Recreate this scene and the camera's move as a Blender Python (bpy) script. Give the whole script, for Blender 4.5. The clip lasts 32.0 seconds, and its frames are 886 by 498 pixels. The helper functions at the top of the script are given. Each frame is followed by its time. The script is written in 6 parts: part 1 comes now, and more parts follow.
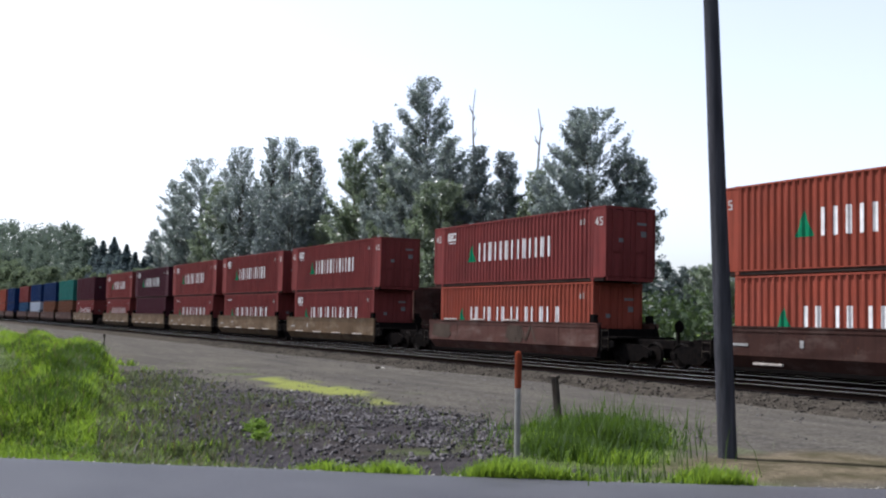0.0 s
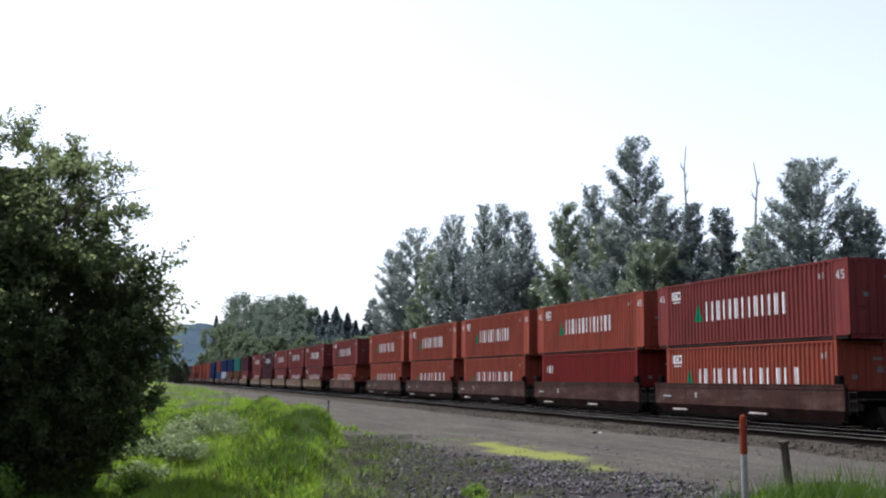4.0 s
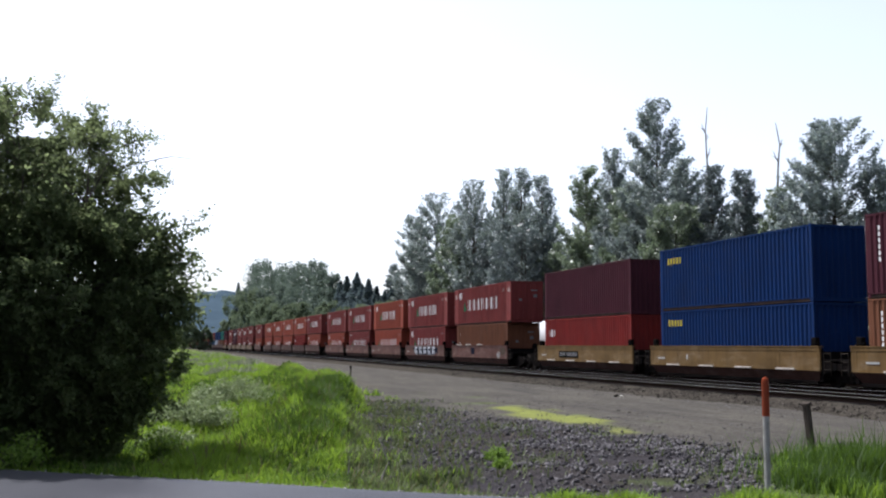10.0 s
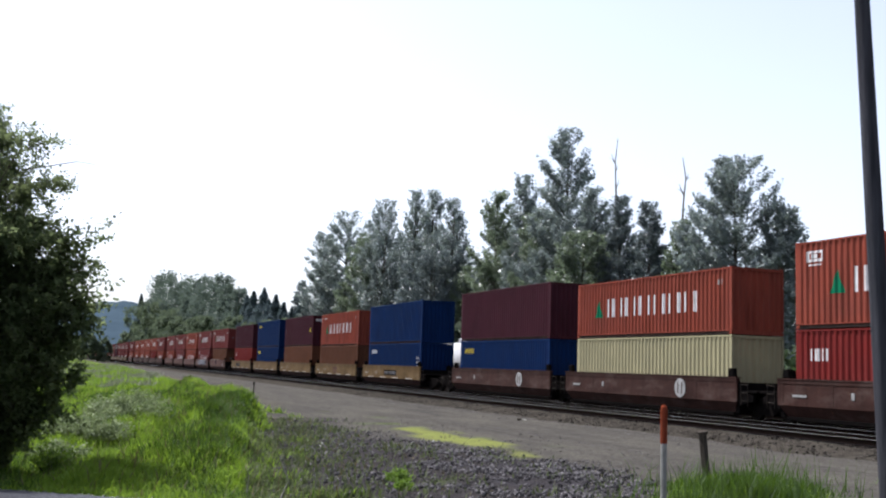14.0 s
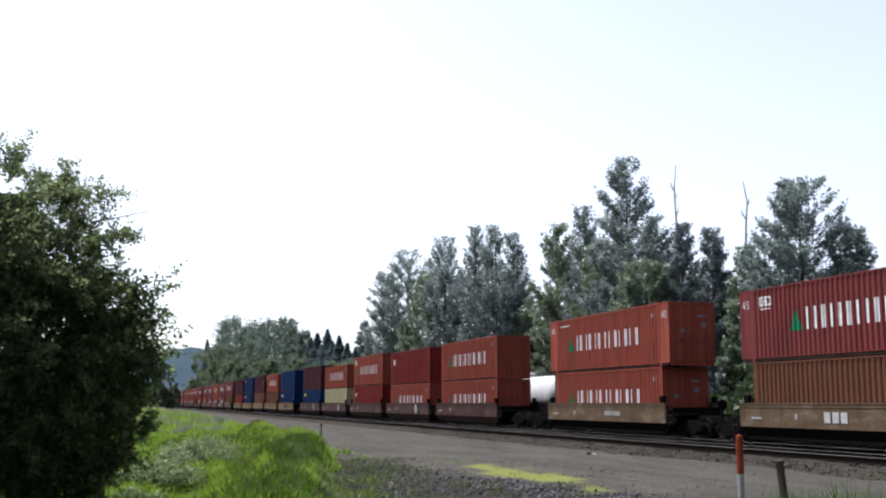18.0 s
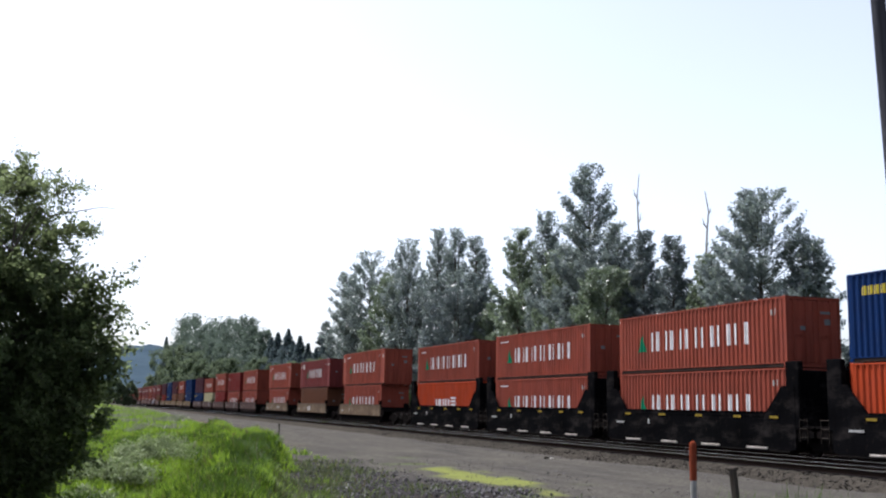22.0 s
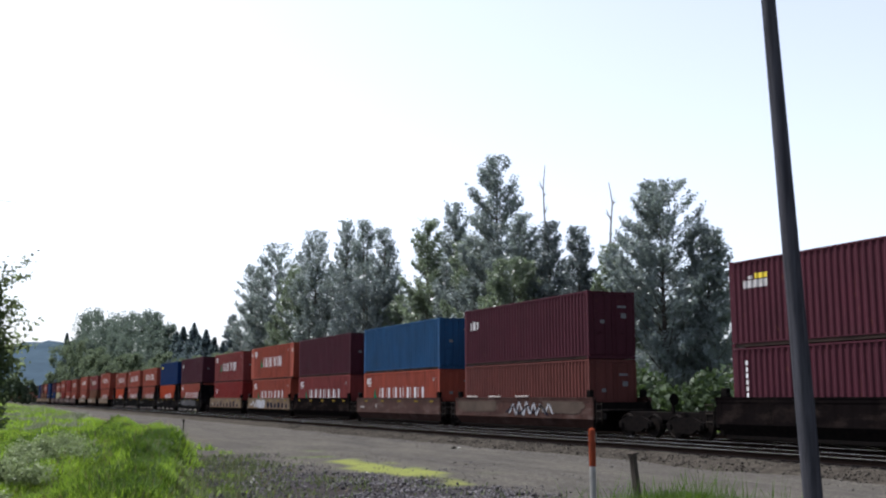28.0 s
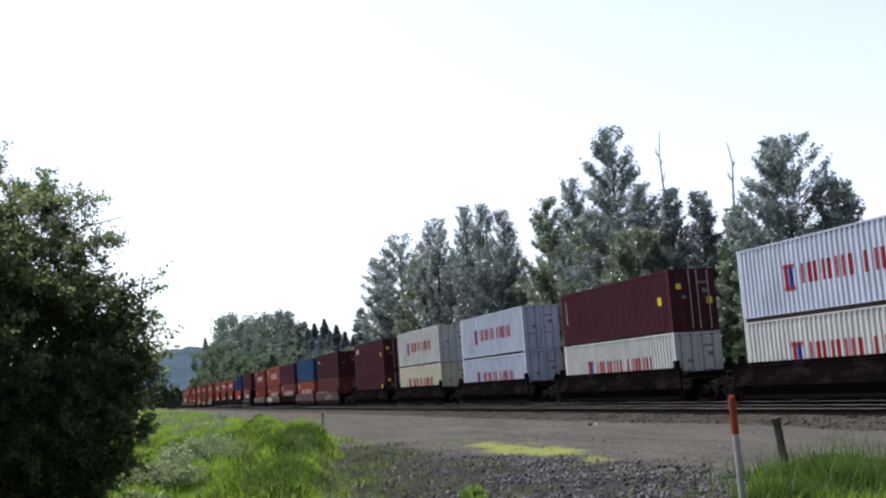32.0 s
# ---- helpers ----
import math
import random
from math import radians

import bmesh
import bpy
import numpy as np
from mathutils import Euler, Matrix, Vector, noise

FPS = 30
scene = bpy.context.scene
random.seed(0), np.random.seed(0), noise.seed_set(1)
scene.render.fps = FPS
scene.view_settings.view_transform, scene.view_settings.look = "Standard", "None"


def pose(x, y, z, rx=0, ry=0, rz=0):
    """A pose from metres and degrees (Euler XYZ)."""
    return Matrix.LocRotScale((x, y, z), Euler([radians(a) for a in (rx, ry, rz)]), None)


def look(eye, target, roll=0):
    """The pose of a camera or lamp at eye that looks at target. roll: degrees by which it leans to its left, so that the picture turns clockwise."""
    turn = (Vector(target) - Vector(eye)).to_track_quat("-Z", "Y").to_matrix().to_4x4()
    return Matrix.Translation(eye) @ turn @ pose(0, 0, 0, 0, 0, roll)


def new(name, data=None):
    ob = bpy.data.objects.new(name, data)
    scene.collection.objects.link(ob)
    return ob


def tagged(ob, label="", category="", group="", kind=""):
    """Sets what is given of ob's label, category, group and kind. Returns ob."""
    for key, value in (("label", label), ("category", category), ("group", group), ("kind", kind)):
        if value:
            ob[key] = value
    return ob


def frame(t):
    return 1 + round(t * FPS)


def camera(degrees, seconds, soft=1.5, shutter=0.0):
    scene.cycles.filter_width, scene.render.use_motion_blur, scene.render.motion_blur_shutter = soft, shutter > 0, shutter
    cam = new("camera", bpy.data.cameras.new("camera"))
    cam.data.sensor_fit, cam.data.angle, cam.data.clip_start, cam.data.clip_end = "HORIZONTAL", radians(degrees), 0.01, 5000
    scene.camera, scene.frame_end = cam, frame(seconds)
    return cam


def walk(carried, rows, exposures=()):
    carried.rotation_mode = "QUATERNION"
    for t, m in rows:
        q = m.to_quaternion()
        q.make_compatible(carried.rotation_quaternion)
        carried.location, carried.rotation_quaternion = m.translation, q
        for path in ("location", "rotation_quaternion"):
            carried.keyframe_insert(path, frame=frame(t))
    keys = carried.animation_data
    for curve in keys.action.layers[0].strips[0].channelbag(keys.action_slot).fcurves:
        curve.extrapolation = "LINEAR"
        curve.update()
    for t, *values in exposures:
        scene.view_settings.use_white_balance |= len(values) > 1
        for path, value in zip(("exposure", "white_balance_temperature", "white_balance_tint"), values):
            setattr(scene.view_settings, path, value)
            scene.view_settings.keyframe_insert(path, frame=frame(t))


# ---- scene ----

# World: y runs along the railway (the train goes towards +y), x to the far side of it, z = 0 near the ground of the yard.
EYE = Vector((0.0, 0.0, 1.85))
cam = camera(46.5, 32.0, soft=2.2)

# seconds, yaw, pitch, roll (degrees; yaw and roll to the left)
VIEW = [
    (0.0, -28.93, 3.9, 1.12), (0.5, -28.69, 4.26, 0.6), (1.0, -31.46, 5.15, 1.87), (1.5, -27.22, 4.36, -1.33),
    (2.0, -20.39, 5.52, -2.39), (2.5, -18.04, 5.66, -1.56), (3.0, -17.73, 6.85, -1.3), (3.5, -17.45, 7.01, 0.39),
    (5.5, -16.4, 8.44, 0.0), (6.0, -17.04, 7.9, 0.06), (6.5, -18.76, 6.96, 0.08), (7.0, -17.74, 5.86, 1.16),
    (7.5, -18.88, 5.54, 1.07), (8.0, -22.1, 6.77, 1.59), (8.5, -21.3, 6.01, 0.52), (9.0, -17.19, 5.86, -0.08),
    (9.5, -15.21, 6.06, -0.32), (10.0, -15.98, 5.32, 0.06), (10.5, -15.72, 5.38, 0.44), (11.0, -15.6, 5.56, 0.86),
    (11.5, -16.56, 5.67, 1.49), (12.0, -14.71, 6.52, 1.5), (12.5, -16.44, 6.4, -0.23), (13.0, -15.81, 7.3, -0.65),
    (13.5, -16.04, 7.18, -0.22), (14.0, -20.97, 6.52, 1.82), (14.5, -22.02, 6.01, 1.89), (16.5, -17.11, 6.32, -2.8),
    (17.0, -17.42, 6.05, -2.67), (17.5, -19.88, 8.99, 1.14), (18.0, -17.6, 8.47, -0.03), (18.5, -18.35, 7.93, 0.26),
    (19.0, -20.22, 10.29, 1.55), (19.5, -20.74, 8.41, 0.87), (20.0, -19.74, 7.97, -1.5), (20.5, -20.94, 7.08, -0.33),
    (21.0, -23.21, 7.14, -1.19), (21.5, -21.61, 9.6, 1.96), (22.0, -19.64, 8.62, 0.96), (22.5, -17.13, 8.21, 1.5),
    (23.0, -16.39, 6.89, 0.13), (23.5, -15.6, 7.71, -1.8), (24.0, -15.61, 10.98, -2.32), (24.5, -16.17, 11.58, -2.02),
    (25.0, -18.19, 9.69, -2.02), (25.5, -17.86, 9.07, -2.18), (27.5, -23.98, 6.19, -1.08), (28.0, -24.75, 8.18, -0.14),
    (28.5, -28.02, 8.74, -0.16), (29.0, -27.14, 7.65, -0.5), (29.5, -26.31, 7.79, -0.8), (30.0, -20.83, 7.52, -2.52),
    (30.5, -16.99, 7.37, -5.0), (31.0, -17.8, 8.28, -4.73), (31.5, -17.55, 8.11, -3.94), (32.0, -18.03, 7.44, -4.1)]


def aim(t, yaw, pitch, roll):
    y, p = radians(yaw), radians(pitch)
    shift = np.interp(t, (0, 15, 17, 20, 25, 28, 30, 32), (0, 0, -0.04, -0.04, 0.06, 0.09, 0.09, 0.07))
    eye = EYE + Vector((0.94, -0.34, 0)) * float(shift)
    return t, look(eye, eye + Vector((-math.sin(y) * math.cos(p), math.cos(y) * math.cos(p), math.sin(p))), roll)


walk(cam, [aim(*row) for row in VIEW], exposures=[(0.0, 0.96, 6080, 15), (32.0, 0.96, 6080, 15)])

# ---------------------------------------------------------------- light
SUN_AZ, SUN_EL = radians(-42), radians(59)
world = bpy.data.worlds.new("sky")
scene.world = world
world.use_nodes = True
wn = world.node_tree
sky = wn.nodes.new("ShaderNodeTexSky")
sky.sky_type, sky.sun_disc = "NISHITA", False
sky.sun_elevation, sky.sun_rotation = SUN_EL, SUN_AZ
sky.air_density, sky.dust_density, sky.ozone_density = 0.9, 2.2, 1.0
haze = wn.nodes.new("ShaderNodeHueSaturation")      # a hazy, nearly white summer sky
haze.inputs["Saturation"].default_value = 0.5
wn.links.new(sky.outputs[0], haze.inputs["Color"])
wn.links.new(haze.outputs[0], wn.nodes["Background"].inputs[0])
wn.nodes["Background"].inputs[1].default_value = 0.141
sun = new("sun", bpy.data.lights.new("sun", "SUN"))
sun.data.energy, sun.data.angle, sun.data.color = 4.7, radians(0.53), (1.0, 0.97, 0.93)
sun_dir = Vector((math.sin(SUN_AZ) * math.cos(SUN_EL), math.cos(SUN_AZ) * math.cos(SUN_EL), math.sin(SUN_EL)))
sun.matrix_world = look(sun_dir * 50, (0, 0, 0))


# ---------------------------------------------------------------- materials
def nodes_of(name):
    m = bpy.data.materials.new(name)
    m.use_nodes = True
    return m, m.node_tree, m.node_tree.nodes["Principled BSDF"]


def mixed(nt, a, b, fac):
    """A colour between a and b; each is a colour or a socket."""
    n = nt.nodes.new("ShaderNodeMix")
    n.data_type = "RGBA"
    for sock, v in ((n.inputs[0], fac), (n.inputs[6], a), (n.inputs[7], b)):
        if isinstance(v, bpy.types.NodeSocket):
            nt.links.new(v, sock)
        else:
            sock.default_value = v if isinstance(v, float) else (*v, 1.0) if len(v) == 3 else v
    return n.outputs[2]


def noise_of(nt, scale, detail=4.0, stretch=(1, 1, 1), low=0.35, high=0.65, coord="Object", rough=0.6):
    tc, mp, tx, rp = (nt.nodes.new(k) for k in ("ShaderNodeTexCoord", "ShaderNodeMapping", "ShaderNodeTexNoise", "ShaderNodeMapRange"))
    mp.inputs["Scale"].default_value = stretch
    tx.inputs["Scale"].default_value, tx.inputs["Detail"].default_value, tx.inputs["Roughness"].default_value = scale, detail, rough
    rp.inputs[1].default_value, rp.inputs[2].default_value = low, high
    nt.links.new(tc.outputs[coord], mp.inputs[0])
    nt.links.new(mp.outputs[0], tx.inputs[0])
    nt.links.new(tx.outputs[0], rp.inputs[0])
    return rp.outputs[0]


def bumped(nt, bsdf, height, strength, distance):
    b = nt.nodes.new("ShaderNodeBump")
    b.inputs["Strength"].default_value, b.inputs["Distance"].default_value = strength, distance
    nt.links.new(height, b.inputs["Height"])
    nt.links.new(b.outputs[0], bsdf.inputs["Normal"])


def random_of(nt):
    return nt.nodes.new("ShaderNodeObjectInfo").outputs["Random"]


def scaled(nt, sock, k):
    n = nt.nodes.new("ShaderNodeMath")
    n.operation = "MULTIPLY"
    nt.links.new(sock, n.inputs[0])
    n.inputs[1].default_value = k
    return n.outputs[0]


def plain(name, col, col2, rough=0.6, metal=0.0, scale=6.0, fine=60.0, bump=0.2, stretch=(1, 1, 1), spread=0.0):
    """Two tones mixed by a coarse and a fine noise, with relief."""
    m, nt, b = nodes_of(name)
    big, small = noise_of(nt, scale, 4, stretch), noise_of(nt, fine, 3, stretch)
    c = mixed(nt, col, col2, big)
    c = mixed(nt, c, tuple(v * 0.6 for v in col), scaled(nt, small, 0.35))
    if spread:
        c = mixed(nt, c, tuple(v * 0.45 for v in col2), scaled(nt, random_of(nt), spread))
    nt.links.new(c, b.inputs["Base Color"])
    b.inputs["Roughness"].default_value, b.inputs["Metallic"].default_value = rough, metal
    b.inputs["Specular IOR Level"].default_value = 0.5 if metal > 0.5 else 0.04 if max(col) > 0.2 else 0.0
    bumped(nt, b, small, bump, 0.02)
    return m


def paint(name, col, rust=(0.11, 0.045, 0.02), wear=0.35, grime=0.5, dust=None):
    """Weathered paint on steel: faded patches, run-down streaks, rust."""
    m, nt, b = nodes_of(name)
    fade = noise_of(nt, 0.7, 3, low=0.3, high=0.75)
    streak = noise_of(nt, 3.0, 5, (1, 1, 0.12), 0.45, 0.8)
    spots = noise_of(nt, 5.0, 6, (1, 1, 0.6), 0.62, 0.72)
    c = mixed(nt, col, tuple(min(1, v * 0.72 + 0.05 * max(col)) for v in col), fade)
    c = mixed(nt, c, tuple(v * 0.42 for v in col), scaled(nt, streak, grime))
    c = mixed(nt, c, tuple(v * 0.35 for v in col), scaled(nt, noise_of(nt, 8.0, 5, (1, 1, 0.07), 0.5, 0.72), grime * 0.9))
    c = mixed(nt, c, rust, scaled(nt, spots, wear))
    c = mixed(nt, c, tuple(v * 0.55 for v in col), scaled(nt, random_of(nt), 0.35))
    if dust:
        c = mixed(nt, c, dust, scaled(nt, noise_of(nt, 1.5, 7, (1, 0.45, 1.3), 0.5, 0.74, rough=0.7), 0.6))
        c = mixed(nt, c, tuple(v * 0.3 for v in col), scaled(nt, noise_of(nt, 0.8, 6, (1, 0.6, 1.6), 0.5, 0.7), 0.6))
    nt.links.new(c, b.inputs["Base Color"])
    b.inputs["Roughness"].default_value = 0.72
    b.inputs["Specular IOR Level"].default_value = 0.05 if max(col) > 0.02 else 0.0
    bumped(nt, b, streak, 0.12, 0.01)
    return m


def stony(name, dark, light):
    """Broken stone: each piece has a tone of its own."""
    m, nt, b = nodes_of(name)
    isl = nt.nodes.new("ShaderNodeNewGeometry").outputs["Random Per Island"]
    grain = noise_of(nt, 30, 3)
    c = mixed(nt, mixed(nt, dark, light, isl), tuple(v * 0.7 for v in dark), scaled(nt, grain, 0.35))
    nt.links.new(c, b.inputs["Base Color"])
    b.inputs["Roughness"].default_value = 0.9
    b.inputs["Specular IOR Level"].default_value = 0.06
    return m


def leafy(name, col, col2, through_col, amount=0.35, gloss=0.12):
    m, nt, b = nodes_of(name)
    isl = nt.nodes.new("ShaderNodeNewGeometry").outputs["Random Per Island"]
    patch = noise_of(nt, 0.45, 3)
    c = mixed(nt, mixed(nt, col, col2, isl), tuple(v * 0.55 for v in col), scaled(nt, patch, 0.6))
    nt.links.new(c, b.inputs["Base Color"])
    b.inputs["Roughness"].default_value = 0.55 if gloss < 0.3 else 0.36
    b.inputs["Specular IOR Level"].default_value = gloss
    tr, mx = nt.nodes.new("ShaderNodeBsdfTranslucent"), nt.nodes.new("ShaderNodeMixShader")
    nt.links.new(mixed(nt, through_col, tuple(v * 0.6 for v in through_col), isl), tr.inputs[0])
    mx.inputs[0].default_value = amount
    nt.links.new(b.outputs[0], mx.inputs[1])
    nt.links.new(tr.outputs[0], mx.inputs[2])
    nt.links.new(mx.outputs[0], nt.nodes["Material Output"].inputs[0])
    return m


RED = paint("red_paint", (0.126, 0.0265, 0.0245), grime=0.62)
ORANGE_RED = paint("orange_red_paint", (0.188, 0.041, 0.0245), wear=0.5, grime=0.68)
BRIGHT_RED = paint("bright_red_paint", (0.1265, 0.01375, 0.01155))
MAROON = paint("maroon_paint", (0.0432, 0.01134, 0.01728), grime=0.35)
OXIDE = paint("oxide_paint", (0.075, 0.0245, 0.0205))
RUSSET = paint("russet_paint", (0.099, 0.0396, 0.0209))
BLUE = paint("blue_paint", (0.0016, 0.0155, 0.066), wear=0.12)
SKY_BLUE = paint("faded_blue_paint", (0.01224, 0.04594, 0.1044), wear=0.2)
CREAM = paint("cream_paint", (0.2815, 0.2567, 0.149), wear=0.2, grime=0.25)
WHITE = paint("white_paint", (0.29, 0.325, 0.38), wear=0.15, grime=0.35)
OFF_WHITE = paint("off_white_paint", (0.325, 0.335, 0.315), wear=0.35, grime=0.42)
PALE_CREAM = paint("pale_cream_paint", (0.36, 0.345, 0.25), wear=0.35, grime=0.42)
TEAL = paint("teal_paint", (0.0144, 0.108, 0.0936))
ORANGE = paint("orange_paint", (0.2693, 0.03168, 0.005544), wear=0.12)
CAR_TAN = paint("tan_car_paint", (0.084, 0.055, 0.031), dust=(0.15, 0.125, 0.095), grime=0.6)
CAR_BROWN = paint("brown_car_paint", (0.037, 0.0175, 0.0135), dust=(0.085, 0.062, 0.052), grime=0.6)
CAR_RED = paint("oxide_car_paint", (0.066, 0.031, 0.0245), dust=(0.12, 0.092, 0.078), grime=0.6)
CAR_YELLOW = paint("yellow_car_paint", (0.09, 0.055, 0.02), dust=(0.125, 0.094, 0.06), grime=0.55)
CAR_BLACK = paint("black_car_paint", (0.0036, 0.0036, 0.004), dust=(0.03, 0.026, 0.024), rust=(0.026, 0.021, 0.018), wear=0.7, grime=0.5)
CAR_DARK = paint("dark_car_paint", (0.005, 0.004, 0.004), dust=(0.028, 0.021, 0.018), rust=(0.014, 0.009, 0.007), grime=0.6)
MARK_WHITE = plain("white_lettering", (0.56, 0.565, 0.56), (0.42, 0.415, 0.40), 0.6, scale=3, bump=0.05)
MARK_PALE = plain("worn_white_digits", (0.34, 0.34, 0.335), (0.22, 0.21, 0.2), 0.7, scale=6, bump=0.05)
MARK_DIM = plain("dim_stencil_paint", (0.13, 0.13, 0.13), (0.08, 0.08, 0.08), 0.7, scale=3, bump=0.05)
# container bottom rails: grime plus the shade of the gap, both in the colour
RAIL_GRIME_SHADE = plain("grimy_shaded_rail_paint", (0.016, 0.0125, 0.0115), (0.034, 0.024, 0.02), 0.85, scale=2.5, stretch=(1, 0.4, 1))
ROD_GREY = plain("dull_galvanised_rod", (0.12, 0.125, 0.13), (0.07, 0.07, 0.072), 0.55, 0.3)
MARK_GREY = plain("faded_stencil_paint", (0.255, 0.255, 0.2465), (0.17, 0.17, 0.1615), 0.7, scale=3, bump=0.05)
MARK_GREEN = plain("green_lettering", (0.0085, 0.136, 0.06375), (0.0102, 0.0935, 0.051), 0.6, scale=3, bump=0.05)
MARK_RED = plain("red_lettering", (0.20, 0.026, 0.032), (0.15, 0.03, 0.034), 0.6, scale=3, bump=0.05)
MARK_YELLOW = plain("yellow_lettering", (0.527, 0.408, 0.0255), (0.425, 0.34, 0.0425), 0.6, scale=3, bump=0.05)
MARK_NAVY = plain("navy_lettering", (0.0255, 0.034, 0.17), (0.0255, 0.034, 0.1275), 0.6, scale=3, bump=0.05)
MARK_AMBER = plain("dusty_reflector", (0.19, 0.135, 0.02), (0.1, 0.07, 0.018), 0.6, scale=3, bump=0.05)
LEDGE_GREY = plain("worn_ledge_steel", (0.3, 0.275, 0.245), (0.2, 0.175, 0.155), 0.6, 0.1)
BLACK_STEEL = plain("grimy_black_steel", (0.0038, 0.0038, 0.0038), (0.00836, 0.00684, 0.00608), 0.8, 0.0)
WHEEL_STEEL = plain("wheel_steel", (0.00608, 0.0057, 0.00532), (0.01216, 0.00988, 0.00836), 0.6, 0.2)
RAIL_TOP = plain("polished_rail_steel", (0.62, 0.62, 0.62), (0.5, 0.5, 0.5), 0.25, 1.0, bump=0.02)
RAIL_SIDE = plain("rusty_rail_web", (0.0085, 0.0062, 0.005), (0.006, 0.0046, 0.004), 0.85)
TIE_WOOD = plain("creosoted_tie_wood", (0.022, 0.018, 0.015), (0.04, 0.033, 0.028), 0.85, scale=4, stretch=(0.3, 4, 4), spread=0.4)
# ties under the train: oily wood, its shade painted into the tone
TIE_DARK = plain("oily_shaded_tie_wood", (0.00684, 0.00608, 0.00532), (0.01064, 0.00912, 0.00836), 0.85, scale=4, stretch=(0.3, 4, 4), spread=0.4)
POLE_WOOD = plain("weathered_pole_wood", (0.058, 0.059, 0.066), (0.026, 0.0265, 0.03), 0.85, scale=2.5, fine=25, stretch=(6, 6, 0.3), bump=0.5)
POST_WOOD = plain("weathered_post_wood", (0.075, 0.064, 0.054), (0.038, 0.032, 0.027), 0.85, scale=4, stretch=(5, 5, 0.4), bump=0.5)
MARKER_ORANGE = plain("faded_marker_orange", (0.155, 0.034, 0.016), (0.11, 0.028, 0.015), 0.5)
MARKER_WHITE = plain("dirty_marker_white", (0.235, 0.235, 0.22), (0.14, 0.136, 0.12), 0.5)
ROD_STEEL = plain("dull_rod_steel", (0.02, 0.018, 0.016), (0.032, 0.024, 0.018), 0.6, 0.5)
STONE = stony("grey_ballast_stone", (0.011, 0.0105, 0.0115), (0.125, 0.118, 0.12))
GRIT = stony("pale_grit", (0.06, 0.06, 0.055), (0.34, 0.33, 0.3))
ROOF_GREY = plain("pale_roof_panel", (0.2, 0.21, 0.22), (0.15, 0.155, 0.16), 0.7)
WIRE = plain("grey_cable", (0.11, 0.12, 0.135), (0.09, 0.10, 0.11), 0.6)
BARK = plain("grey_bark", (0.0912, 0.0798, 0.0684), (0.0532, 0.0456, 0.038), 0.9, scale=3, stretch=(3, 3, 0.5), bump=0.6)
DEAD_WOOD = plain("bleached_dead_wood", (0.228, 0.209, 0.19), (0.152, 0.1368, 0.1216), 0.9, scale=3, stretch=(3, 3, 0.5))
# paler than real leaves: haze before the trees is put into the colour
LEAF_GREY = leafy("hazed_cottonwood_leaf", (0.15, 0.187, 0.193), (0.24, 0.283, 0.29), (0.2, 0.245, 0.2), 0.42, 0.6)
LEAF_GREEN = leafy("alder_leaf", (0.095, 0.125, 0.088), (0.17, 0.205, 0.15), (0.18, 0.235, 0.13), 0.42, 0.5)
LEAF_DARK = leafy("fir_needle", (0.078, 0.104, 0.11), (0.15, 0.18, 0.19), (0.12, 0.148, 0.13), 0.35, 0.45)
# leaf colour held near black to carry the shade of the crown's core
LEAF_NEAR = leafy("shaded_maple_leaf", (0.009, 0.015, 0.006), (0.032, 0.046, 0.02), (0.4, 0.5, 0.22), 0.3, 0.03)
LEAF_PALE = leafy("pale_shrub_leaf", (0.115, 0.165, 0.055), (0.28, 0.32, 0.18), (0.2, 0.25, 0.11), 0.35)
# distant leaves: aerial haze is mixed into these three colours
LEAF_FAR = leafy("hazed_far_leaf", (0.08, 0.108, 0.095), (0.13, 0.163, 0.143), (0.13, 0.168, 0.125), 0.42, 0.04)
LEAF_FIR = leafy("hazed_fir_needle", (0.055, 0.078, 0.09), (0.1, 0.128, 0.145), (0.1, 0.135, 0.13), 0.42, 0.04)
LEAF_THICKET = leafy("hazed_thicket_leaf", (0.085, 0.115, 0.075), (0.145, 0.18, 0.12), (0.15, 0.19, 0.11), 0.42, 0.04)
LEAF_UNDER = leafy("undergrowth_leaf", (0.03, 0.047, 0.024), (0.06, 0.086, 0.042), (0.06, 0.095, 0.03), 0.28)
GRASS = leafy("grass_blade", (0.093, 0.17, 0.016), (0.16, 0.252, 0.032), (0.213, 0.327, 0.03), 0.45)
# dark rank grass; on the bank its tone stands in for shade
GRASS_RANK_SHADE = leafy("rank_grass", (0.022, 0.049, 0.007), (0.05, 0.09, 0.013), (0.068, 0.125, 0.013), 0.38)
WEED = leafy("dull_weed", (0.05, 0.066, 0.026), (0.105, 0.122, 0.055), (0.1, 0.13, 0.045), 0.35)
LEAF_WEED = leafy("fresh_weed_leaf", (0.085, 0.15, 0.022), (0.15, 0.23, 0.045), (0.16, 0.26, 0.03), 0.4)
GRASS_PALE = leafy("seeding_grass", (0.16, 0.18, 0.115), (0.23, 0.245, 0.175), (0.18, 0.2, 0.12), 0.35)
GRASS_DRY = leafy("dry_grass", (0.1066, 0.0902, 0.0451), (0.1394, 0.1189, 0.0656), (0.123, 0.1025, 0.041), 0.3)
TANK_WHITE = paint("tank_white_paint", (0.4464, 0.4536, 0.4608), wear=0.2, grime=0.35)


